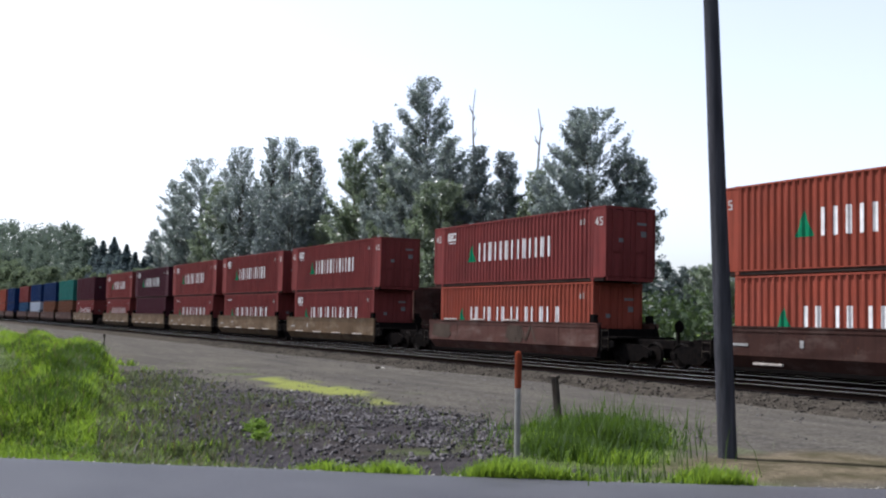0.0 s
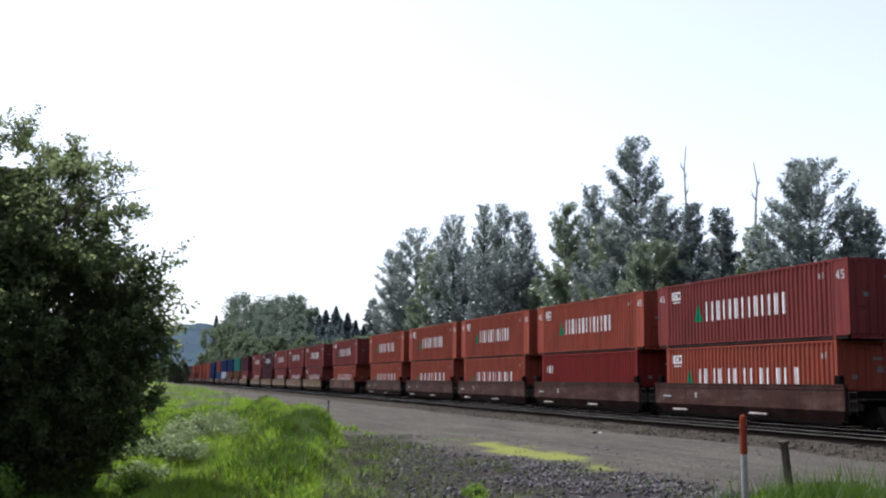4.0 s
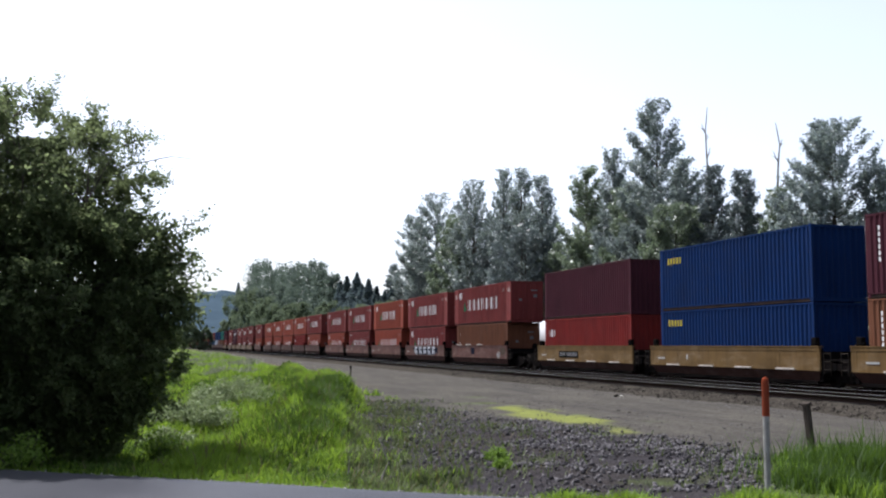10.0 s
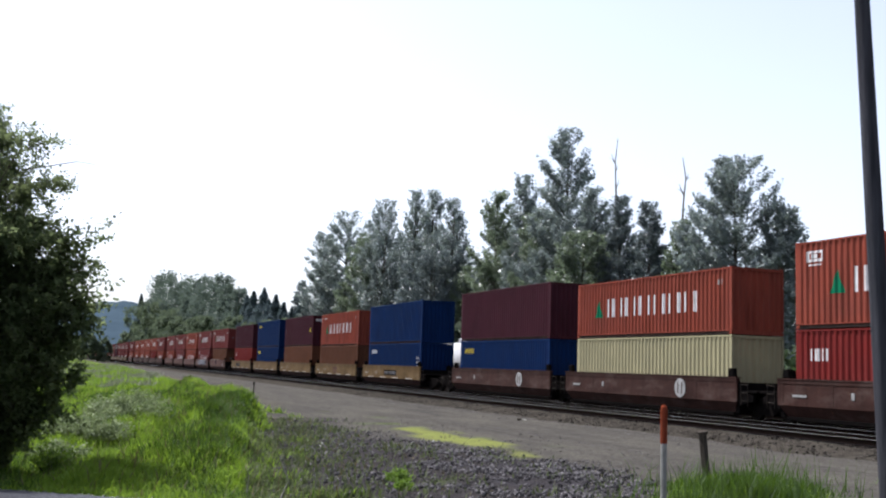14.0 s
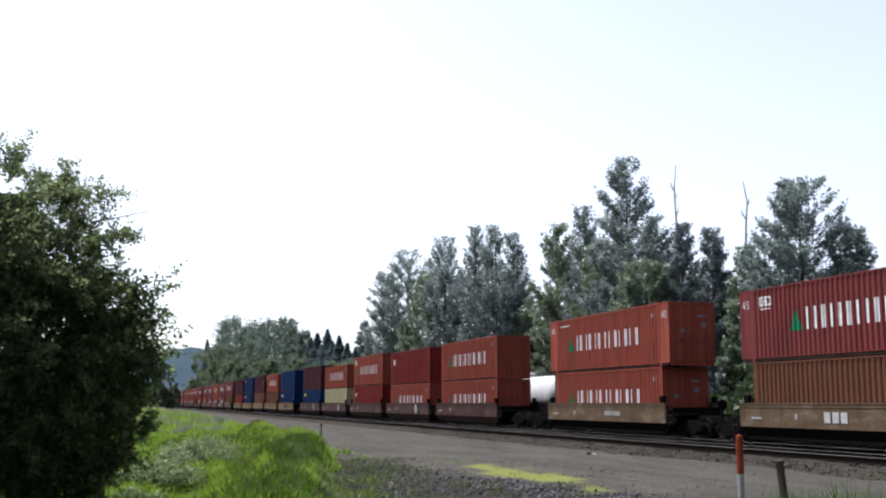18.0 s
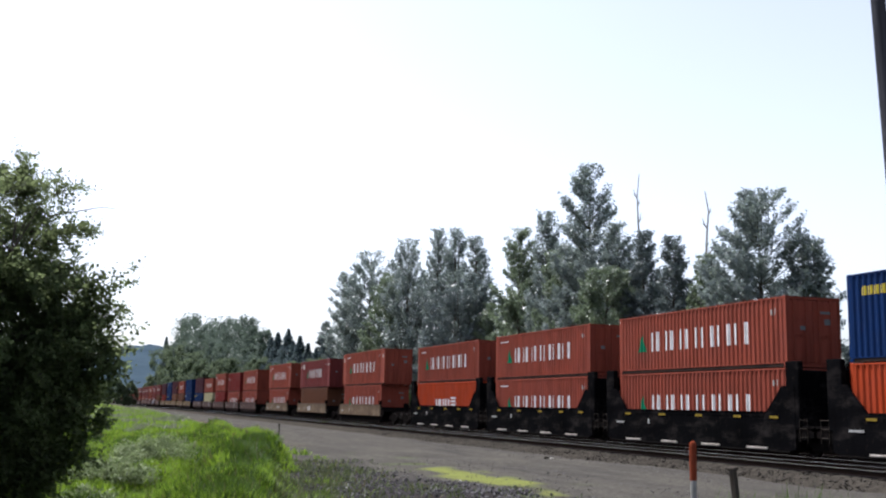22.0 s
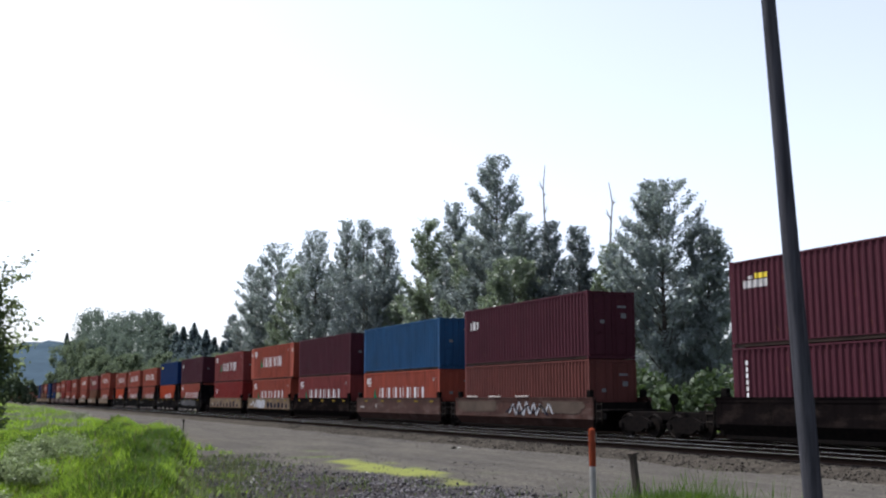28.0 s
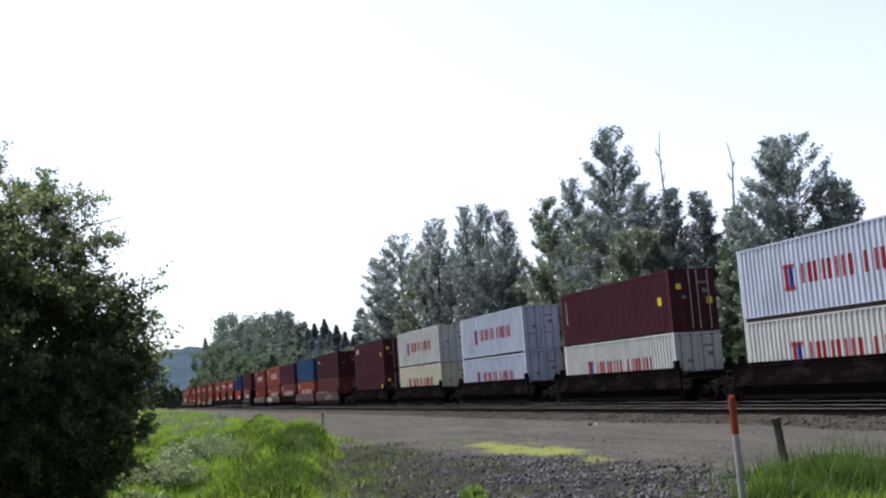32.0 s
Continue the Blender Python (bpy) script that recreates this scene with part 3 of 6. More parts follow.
def make_tree(name, x, y, height, half, kind, leaf, label, seed, count=6500, size=0.34, base=0.12, z0=-0.1):
    """A trunk with rising limbs, brushy sprays along them, and leaves along the sprays."""
    rng = np.random.default_rng(seed)
    wood = Shape()
    lean = rng.normal(size=2) * 0.012 * height
    bend = [Vector((lean[0] * k * k, lean[1] * k * k, height * k * 0.97)) for k in np.linspace(0, 1, 7)]
    r0 = 0.013 * height + 0.05
    for i in range(6):
        wood.tube(bend[i], bend[i + 1], r0 * (1 - i / 6.3), r0 * (1 - (i + 1) / 6.3), 7, False)
    tips, weights, fluff = [], [], []
    n = int(75 + height * 3.4)
    slope = {"round": 0.8, "fir": 0.15, "tall": 1.5, "cone": 0.85}[kind]
    for i in range(n):
        u = (i + rng.random()) / n
        ang = rng.random() * math.tau
        lobe = noise.noise(Vector((math.cos(ang) * 1.3, math.sin(ang) * 1.3, u * 5.5 + seed * 3.7)))
        reach = half * crown_reach(kind, u) * (1.12 + 0.36 * lobe) * (0.72 + 0.45 * rng.random())
        zt = height * (base + (1 - base) * u)
        rise = slope * (0.7 + 0.6 * rng.random())
        zb = max(height * 0.06, zt - rise * reach)
        k = zb / height
        p = Vector((lean[0] * k * k, lean[1] * k * k, zb))
        k = zt / height
        tip = Vector((lean[0] * k * k + math.cos(ang) * reach, lean[1] * k * k + math.sin(ang) * reach, zt))
        mid = p.lerp(tip, 0.5) + Vector((0, 0, -0.07 * reach))
        r = r0 * 0.30 * (1.1 - zb / height)
        wood.tube(p, mid, r, r * 0.6, 5, False)
        wood.tube(mid, tip, r * 0.6, r * 0.15, 4, False)
        for f in (0.3, 0.45, 0.6, 0.72, 0.84, 0.94, 1.0):
            q0 = p.lerp(tip, f)
            tips.append(tuple(q0))
            weights.append((0.25 + 0.5 * f) * max(0.4, reach))
            fluff.append(0.13)
            for _ in range(3):
                a2 = ang + rng.normal() * 1.2
                out = 0.35 + 0.5 * rng.random()
                up = {"fir": 0.1, "tall": 1.25}.get(kind, 0.75) * (0.5 + rng.random())
                q = q0 + Vector((math.cos(a2) * out, math.sin(a2) * out, up)) * (0.12 * half + 0.38)
                q.z = min(q.z, height * 1.005)
                for g in (0.35, 0.7, 1.0):
                    tips.append(tuple(q0.lerp(q, g)))
                    weights.append((0.5 + 0.4 * f) * (1.0 - 0.45 * g) * max(0.4, reach))
                    fluff.append(0.11 - 0.05 * g)
    for _ in range({"tall": 7, "cone": 4, "round": 5}.get(kind, 0)):
        ang, r = rng.random() * math.tau, half * rng.random() * (0.55 if kind != "cone" else 0.3)
        top = height * (0.9 + 0.11 * rng.random())
        foot = Vector((lean[0] * 0.6 + 0.7 * r * math.cos(ang), lean[1] * 0.6 + 0.7 * r * math.sin(ang), top - 0.2 * height))
        tip = Vector((lean[0] * 0.9 + r * math.cos(ang), lean[1] * 0.9 + r * math.sin(ang), top))
        wood.tube(foot, tip, 0.05, 0.012, 4, False)
        for f in np.linspace(0, 1, 14):
            tips.append(tuple(foot.lerp(tip, f)))
            weights.append(0.55 * max(0.4, half * 0.4))
            fluff.append(0.22 * (1.05 - f) + 0.03)
    for k in np.linspace(0.86, 1.0, 7):
        tips.append((lean[0] * k * k, lean[1] * k * k, height * k))
        weights.append(0.5)
        fluff.append(0.12)
    tips, weights, fluff = np.array(tips), np.array(weights), np.array(fluff)
    pick = rng.choice(len(tips), count, p=weights / weights.sum())
    pts = tips[pick] + rng.normal(size=(count, 3)) * (fluff[pick] * (1 + 0.10 * half))[:, None]
    pts = pts[pts[:, 2] > 0.1]
    v, f = cards(pts, size * (0.5 + 0.9 * rng.random(len(pts))), rng, 0.15, 0.5, True)
    tree = tagged(new(name), label, "tree")
    tree.location = (x, y, z0)
    part("trunk", wood, BARK, tree)
    part("crown", mesh_from("crown", v, f, leaf), leaf, tree)
    return tree


def at_bearing(az, rng_m):
    return rng_m * math.sin(radians(az)), rng_m * math.cos(radians(az))


# bearing, distance, top elevation, half width in degrees, kind, leaf
WOOD = [
    (13.3, 178, 4.7, 0.8, "fir", LEAF_DARK), (14.5, 163, 7.3, 1.0, "round", LEAF_GREY), (15.6, 158, 8.6, 1.35, "round", LEAF_GREY), (17.7, 146, 9.3, 1.4, "tall", LEAF_GREY),
    (16.6, 150, 7.4, 1.2, "round", LEAF_GREEN), (19.4, 132, 9.9, 1.0, "tall", LEAF_GREY), (20.45, 127, 10.0, 0.95, "tall", LEAF_GREY),
    (21.55, 122, 9.5, 0.95, "tall", LEAF_GREY), (20.6, 120, 6.6, 1.7, "round", LEAF_DARK), (22.7, 118, 5.8, 1.2, "round", LEAF_GREEN), (23.9, 108, 10.0, 1.5, "cone", LEAF_GREEN),
    (25.5, 104, 10.9, 1.05, "tall", LEAF_GREY), (26.5, 97, 8.8, 1.35, "round", LEAF_GREEN), (27.8, 94, 13.4, 2.0, "cone", LEAF_GREY)]
WOOD += [
    (29.5, 90, 10.3, 1.2, "cone", LEAF_GREY), (28.6, 87, 7.8, 1.5, "round", LEAF_GREEN), (30.8, 86, 9.8, 1.15, "cone", LEAF_DARK), (32.35, 82, 9.5, 1.1, "cone", LEAF_DARK),
    (34.1, 80, 8.5, 1.2, "cone", LEAF_GREEN), (35.4, 78, 7.0, 1.3, "round", LEAF_GREEN), (36.95, 72, 11.8, 2.1, "round", LEAF_GREY), (39.3, 71, 9.2, 1.1, "round", LEAF_GREY),
    (41.2, 170, 3.6, 0.9, "fir", LEAF_DARK), (42.4, 165, 3.3, 1.0, "round", LEAF_DARK), (44.0, 150, 3.4, 1.3, "round", LEAF_GREEN),
    (46.2, 150, 4.0, 1.2, "round", LEAF_DARK), (48.0, 145, 5.2, 1.2, "fir", LEAF_DARK), (50.0, 140, 4.6, 1.6, "round", LEAF_GREEN), (52.5, 140, 5.0, 1.5, "tall", LEAF_DARK)]
# lower trees that fill the gaps behind
WOOD += [(15.0, 170, 5.6, 1.3, "round", LEAF_DARK), (18.5, 150, 7.4, 1.4, "round", LEAF_DARK), (20.0, 140, 7.9, 1.5, "round", LEAF_DARK), (21.3, 135, 7.4, 1.4, "round", LEAF_GREY),
         (24.6, 118, 7.9, 1.6, "round", LEAF_DARK), (26.4, 112, 9.3, 1.5, "round", LEAF_GREY), (29.1, 104, 8.6, 1.5, "round", LEAF_DARK), (31.5, 98, 7.2, 1.5, "round", LEAF_DARK),
         (33.3, 92, 6.2, 1.3, "round", LEAF_GREEN), (38.2, 84, 7.0, 1.6, "round", LEAF_DARK)]
TREE_LABEL = {LEAF_GREY.name: "tall grey-green broadleaf tree behind the railway", LEAF_GREEN.name: "mid-green broadleaf tree behind the railway",
              LEAF_DARK.name: "dark green tree standing behind the railway"}
for i, (az, d, el, hw, kind, leaf) in enumerate(WOOD):
    tx, ty = at_bearing(az, d)
    h = 1.85 + d * math.tan(radians(el - 0.22))
    name = "fir_tree" if kind == "fir" else "broadleaf_tree"
    make_tree(name, tx, ty, h, d * math.tan(radians(hw)) * (1.0 if kind == "tall" else 1.1), kind, leaf, TREE_LABEL[leaf.name], 40 + i,
              count=int((17000 + 9000 * hw * hw) * (0.85 if i < 29 else 0.5)), size=0.078 + d * 0.00055)["group"] = "trees behind the railway"


def make_snag(x, y, height, seed, lean, boughs, label):
    """A dead trunk. lean: how far its top stands aside; boughs: height (0 to 1), reach aside, rise."""
    rng = np.random.default_rng(seed)
    s = Shape()
    n, pts = 11, []
    for i in range(n + 1):
        k = i / n
        pts.append(Vector((lean * k ** 1.6 + rng.normal() * 0.2 * (0.2 + k), rng.normal() * 0.1, height * k)))
    for i in range(n):
        s.tube(pts[i], pts[i + 1], 0.25 * (1 - i / n) + 0.035, 0.25 * (1 - (i + 1) / n) + 0.035, 7, False)
    for k, out, up in boughs:
        j = k * n
        p = pts[int(j)].lerp(pts[min(n, int(j) + 1)], j - int(j))
        mid = p + Vector((out * 0.45, 0.1, up * 0.3))
        tip = p + Vector((out, 0.2, up))
        s.tube(p, mid, 0.085, 0.06, 5, False)
        s.tube(mid, tip, 0.06, 0.02, 4, False)
        s.tube(mid, mid + (tip - mid) * 0.7 + Vector((0.25 * (1 if out > 0 else -1), 0, -0.2)), 0.03, 0.012, 3, False)
    ob = tagged(new("dead_tree"), label, "tree")
    ob.location = (x, y, 0)
    part("trunk", s, DEAD_WOOD, ob)


make_snag(*at_bearing(30.45, 100), 1.85 + 100 * math.tan(radians(12.75)), 5, 0.25, ((0.8, 0.5, 1.1), (0.9, -0.3, 0.9), (0.87, 0.35, 0.7)), "thin bare dead tree trunk among the trees")
make_snag(*at_bearing(34.0, 88), 1.85 + 88 * math.tan(radians(11.75)), 9, 0.75, ((0.66, 1.7, 1.6), (0.72, 1.2, 1.9), (0.6, 1.9, 0.5), (0.84, -0.35, 0.9), (0.9, 0.4, 0.7)), "forked bare dead tree with broken limbs")


def far_wood():
    """The wood far down the line: tall crowns, a row of firs and lower, brighter trees before them."""
    rng = np.random.default_rng(77)

    def crown(a, d, el, wide):
        h = 1.85 + d * math.tan(radians(el))
        cx, cy = at_bearing(a, d)
        half, lumps, m = h * wide, 44, 4200
        hu = 0.05 + 0.9 * rng.random(lumps) ** 0.8
        hu[:2] = 0.93, 0.85
        reach = half * np.sqrt(np.maximum(0.05, 1 - ((hu - 0.45) / 0.6) ** 2)) * np.sqrt(rng.random(lumps))
        th = rng.random(lumps) * math.tau
        mids = np.stack([reach * np.cos(th), reach * np.sin(th), h * hu], 1)
        size = h * (0.04 + 0.055 * rng.random(lumps))
        pick = rng.integers(0, lumps, m)
        away = rng.normal(size=(m, 3))
        away *= (rng.random(m) ** 0.45 / np.linalg.norm(away, axis=1))[:, None]
        pts = mids[pick] + away * size[pick][:, None] * np.array([1.0, 1.0, 1.2]) + np.array([cx, cy, 0])
        return pts[pts[:, 2] < h * 1.01], d

    def fir(a, d, el, wide):
        h, m = 1.85 + d * math.tan(radians(el)), 4200
        cx, cy = at_bearing(a, d)
        u = rng.random(m) ** 0.8
        tier = 0.7 + 0.4 * np.abs(np.sin(u * 21 + a)) + 0.15 * rng.normal(size=m)
        th, r = rng.random(m) * math.tau, h * wide * (1.0 - u) ** 0.8 * tier * np.sqrt(rng.random(m))
        return np.stack([cx + r * np.cos(th), cy + r * np.sin(th), h * (0.03 + 0.97 * u)], 1), d

    def depth(a, near):
        return 42 / math.sin(radians(max(a, 5.0))) * near

    def grow(name, trees, leaf, label):
        vs, fs, n = [], [], 0
        for pts, d in trees:
            v, f = cards(pts, (0.13 + 0.0007 * d) * (0.5 + 0.8 * rng.random(len(pts))), rng, 0.2, 0.6, True)
            vs.append(v)
            fs.append(f + n)
            n += len(v)
        tagged(part(name, mesh_from(name, np.concatenate(vs), np.concatenate(fs), leaf), leaf), label, "trees", kind="stuff")

    tall = ((5.3, 3.3, 0.2), (5.85, 4.55, 0.17), (6.2, 4.65, 0.16), (6.75, 4.5, 0.17), (7.2, 4.2, 0.15), (7.85, 4.55, 0.16), (8.3, 4.4, 0.18), (8.9, 4.65, 0.15), (9.35, 4.2, 0.15), (9.95, 3.95, 0.13), (6.5, 3.6, 0.24), (7.6, 3.5, 0.24), (8.6, 3.5, 0.24), (9.6, 3.2, 0.24))
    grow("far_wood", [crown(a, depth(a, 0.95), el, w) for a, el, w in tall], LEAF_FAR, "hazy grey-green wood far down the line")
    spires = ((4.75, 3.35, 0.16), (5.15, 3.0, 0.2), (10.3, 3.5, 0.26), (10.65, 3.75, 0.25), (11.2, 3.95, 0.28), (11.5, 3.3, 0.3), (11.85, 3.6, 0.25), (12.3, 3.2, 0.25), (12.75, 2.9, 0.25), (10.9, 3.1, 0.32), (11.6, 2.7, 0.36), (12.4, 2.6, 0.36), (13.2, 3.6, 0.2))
    grow("far_firs", [fir(a, depth(a, 0.9), el, w) for a, el, w in spires], LEAF_FIR, "dark firs far down the line, blue haze in their colour")
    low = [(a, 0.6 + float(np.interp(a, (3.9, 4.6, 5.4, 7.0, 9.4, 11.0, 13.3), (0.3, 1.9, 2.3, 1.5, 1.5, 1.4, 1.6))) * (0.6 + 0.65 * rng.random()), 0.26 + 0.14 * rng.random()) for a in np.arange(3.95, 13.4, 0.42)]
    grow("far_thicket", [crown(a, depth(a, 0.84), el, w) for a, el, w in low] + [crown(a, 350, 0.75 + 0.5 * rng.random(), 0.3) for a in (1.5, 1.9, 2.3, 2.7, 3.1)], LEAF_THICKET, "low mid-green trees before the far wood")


far_wood()


def shrubs():
    """Undergrowth along the far side of the railway."""
    rng = np.random.default_rng(12)
    vs, fs, n = [], [], 0
    for i in range(150):
        y = 8 + 330 * rng.random() ** 1.5
        x = 36.5 + 7 * rng.random() + (4 if y > 130 else 0)
        h, r = 1.2 + 2.6 * rng.random(), 1.2 + 1.6 * rng.random()
        m = 420
        d = rng.normal(size=(m, 3))
        d /= np.linalg.norm(d, axis=1)[:, None]
        pts = d * (0.55 + 0.5 * rng.random(m))[:, None] * np.array([r, r, h * 0.55]) + np.array([x, y, h * 0.5])
        pts = pts[pts[:, 2] > -0.05]
        v, f = cards(pts, 0.22 * (0.6 + 0.8 * rng.random(len(pts))), rng, 0.1)
        vs.append(v)
        fs.append(f + n)
        n += len(v)
    tagged(part("undergrowth", mesh_from("undergrowth", np.concatenate(vs), np.concatenate(fs), LEAF_UNDER), LEAF_UNDER), "dull green shrubs beyond the tracks", "bushes", kind="stuff")


shrubs()


def near_tree():
    """The leafy tree at the roadside: several stems, a dense dark body and a ragged, airy top."""
    rng = np.random.default_rng(21)

    def reach(h, ang):
        """How far the crown stretches at the height h in the direction ang."""
        r = np.interp(h, (0, 0.45, 1.0, 1.8, 2.5, 3.0, 3.4, 4.0, 4.45, 4.9, 5.2, 5.6, 6.1), (1.7, 2.0, 2.3, 2.45, 2.55, 2.65, 2.5, 2.3, 2.1, 2.15, 2.1, 1.6, 0.5))
        return r * (1.0 + 0.12 * noise.noise(Vector((1.5 * math.cos(ang), 1.5 * math.sin(ang), h * 0.9 + 3))))

    wood, pts = Shape(), []
    stems = []
    for i in range(7):
        a = i * math.tau / 7 + rng.normal() * 0.2
        out, top = (0.25, 5.6) if i == 0 else (0.5 + 0.8 * rng.random(), 3.6 + 2.0 * rng.random())
        line = [Vector((math.cos(a) * (0.12 + out * k ** 1.4), math.sin(a) * (0.12 + out * k ** 1.4), top * k)) + Vector(rng.normal(size=3)) * 0.05 * k for k in np.linspace(0, 1, 8)]
        for k in range(7):
            wood.tube(line[k], line[k + 1], 0.1 * (1 - k / 7.6) ** 1.5, 0.1 * (1 - (k + 1) / 7.6) ** 1.5, 6, False)
        stems.append(line)
    boughs = [(0.35 + 3.9 * ((i + rng.random()) / 95) ** 0.9, 1) for i in range(95)] + [(3.9 + 2.1 * (i + rng.random()) / 58, 0) for i in range(58)]
    for h, low in boughs:
        ang = rng.random() * math.tau
        r = reach(h, ang) * (0.62 + 0.4 * rng.random() ** 0.7)
        tip = Vector((math.cos(ang) * r, 0.75 * math.sin(ang) * r, h))
        line = stems[rng.integers(0, 7)]
        root = min(line, key=lambda q: (q - tip).length + (3 if q.z > h - 0.3 * r else 0))
        mid = root.lerp(tip, 0.55) + Vector((0, 0, 0.1 * r)) + Vector(rng.normal(size=3)) * 0.06
        thick = 0.03 if low else 0.013
        wood.tube(root, mid, thick, thick * 0.6, 5, False)
        wood.tube(mid, tip, thick * 0.6, 0.005, 4, False)
        size = 0.42 + 0.3 * rng.random() if low else 0.3 + 0.22 * rng.random()
        for _ in range(38 if low else 23):
            q0 = mid.lerp(tip, 0.15 + 0.85 * rng.random())
            d = Vector((math.cos(ang), math.sin(ang), 0.4)) * 0.55 + Vector(rng.normal(size=3)) * 0.75
            d = d.normalized() * size * (0.45 + 0.75 * rng.random())
            wood.tube(q0, q0 + d, 0.0045, 0.0015, 3, False)
            m = 30 if low else 27
            pts.append(np.array(q0)[None] + np.array(d)[None] * (0.25 + 0.8 * rng.random(m)[:, None]) + rng.normal(size=(m, 3)) * 0.045)
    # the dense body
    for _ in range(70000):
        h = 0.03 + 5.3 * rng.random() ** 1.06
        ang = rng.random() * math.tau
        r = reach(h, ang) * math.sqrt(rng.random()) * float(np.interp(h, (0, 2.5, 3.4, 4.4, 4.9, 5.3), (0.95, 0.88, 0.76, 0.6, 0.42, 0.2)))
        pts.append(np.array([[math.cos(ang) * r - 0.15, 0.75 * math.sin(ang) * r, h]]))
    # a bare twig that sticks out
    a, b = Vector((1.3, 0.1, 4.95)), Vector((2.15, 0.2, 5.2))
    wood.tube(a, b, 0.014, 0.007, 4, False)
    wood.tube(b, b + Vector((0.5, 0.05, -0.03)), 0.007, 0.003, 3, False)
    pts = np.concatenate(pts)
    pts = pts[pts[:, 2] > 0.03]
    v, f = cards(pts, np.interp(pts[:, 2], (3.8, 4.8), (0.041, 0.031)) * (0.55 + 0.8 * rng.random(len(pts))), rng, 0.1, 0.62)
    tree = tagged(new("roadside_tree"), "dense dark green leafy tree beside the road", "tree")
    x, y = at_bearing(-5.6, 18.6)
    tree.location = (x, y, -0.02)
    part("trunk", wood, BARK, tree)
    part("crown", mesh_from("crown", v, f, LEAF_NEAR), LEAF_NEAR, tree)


near_tree()


def small_shrub(name, label, x, y, z, spread, height, leaf, count, seed):
    """A low bush: many thin stems that fan out, with leaf sprays along them."""
    rng = np.random.default_rng(seed)
    wood, pts = Shape(), []
    for _ in range(46):
        ang, k = rng.random() * math.tau, math.sqrt(rng.random())
        tip = Vector((math.cos(ang) * spread * k, math.sin(ang) * spread * k, height * (1.05 - 0.55 * k * k) * (0.6 + 0.45 * rng.random())))
        foot = tip * 0.15
        foot.z = 0
        wood.tube(foot, tip, 0.008, 0.003, 3, False)
        m = count // 46
        t = 0.25 + 0.78 * rng.random(m)
        pts.append(np.array(foot)[None] + np.array(tip - foot)[None] * t[:, None] + rng.normal(size=(m, 3)) * 0.065)
    pts = np.concatenate(pts)
    pts = pts[pts[:, 2] > 0.02]
    v, f = cards(pts, 0.034 * (0.6 + 0.8 * rng.random(len(pts))), rng, 0.2, 0.6)
    ob = tagged(new(name), label, "bush")
    ob.location = (x, y, z)
    part("branchwork", wood, BARK, ob)
    part("foliage", mesh_from("foliage", v, f, leaf), leaf, ob)


for i, (x, y, spread, height) in enumerate(((1.0, 22.8, 0.95, 0.5), (1.35, 25.2, 1.0, 0.6), (2.1, 27.6, 1.15, 0.6), (2.5, 31.0, 1.2, 0.7), (0.5, 21.0, 0.6, 0.36))):
    small_shrub("flowering_shrub", "low pale green shrub with whitish seed heads on the bank", x, y, zones(x, y)[4] - 0.03, spread, height, LEAF_PALE, 4600, 60 + i)
for i, (x, y, spread, height) in enumerate(((-1.75, 16.9, 0.5, 0.6), (0.35, 19.2, 0.45, 0.7), (5.75, 16.75, 0.15, 0.1), (5.4, 15.5, 0.11, 0.09))):
    small_shrub("weed_bush", "small bright green leafy weed", x, y, zones(x, y)[4] - 0.03, spread, height, LEAF_WEED, int(500 + 2200 * spread), 80 + i)
for i, (x, y, lean) in enumerate(((2.88, 15.15, 0.04), (3.24, 14.7, 0.16), (3.8, 16.4, -0.18))):
    stick = tagged(new("dead_stick"), "bleached dry stick standing in the verge", "stick")
    stick.location = (x, y, zones(x, y)[4] - 0.03)
    part("stalk", Shape().tube((0, 0, 0), (lean * 0.5, 0.02, 0.22), 0.013, 0.011, 5).tube((lean * 0.5, 0.02, 0.22), (lean, 0, 0.42), 0.011, 0.006, 5), DEAD_WOOD, stick)


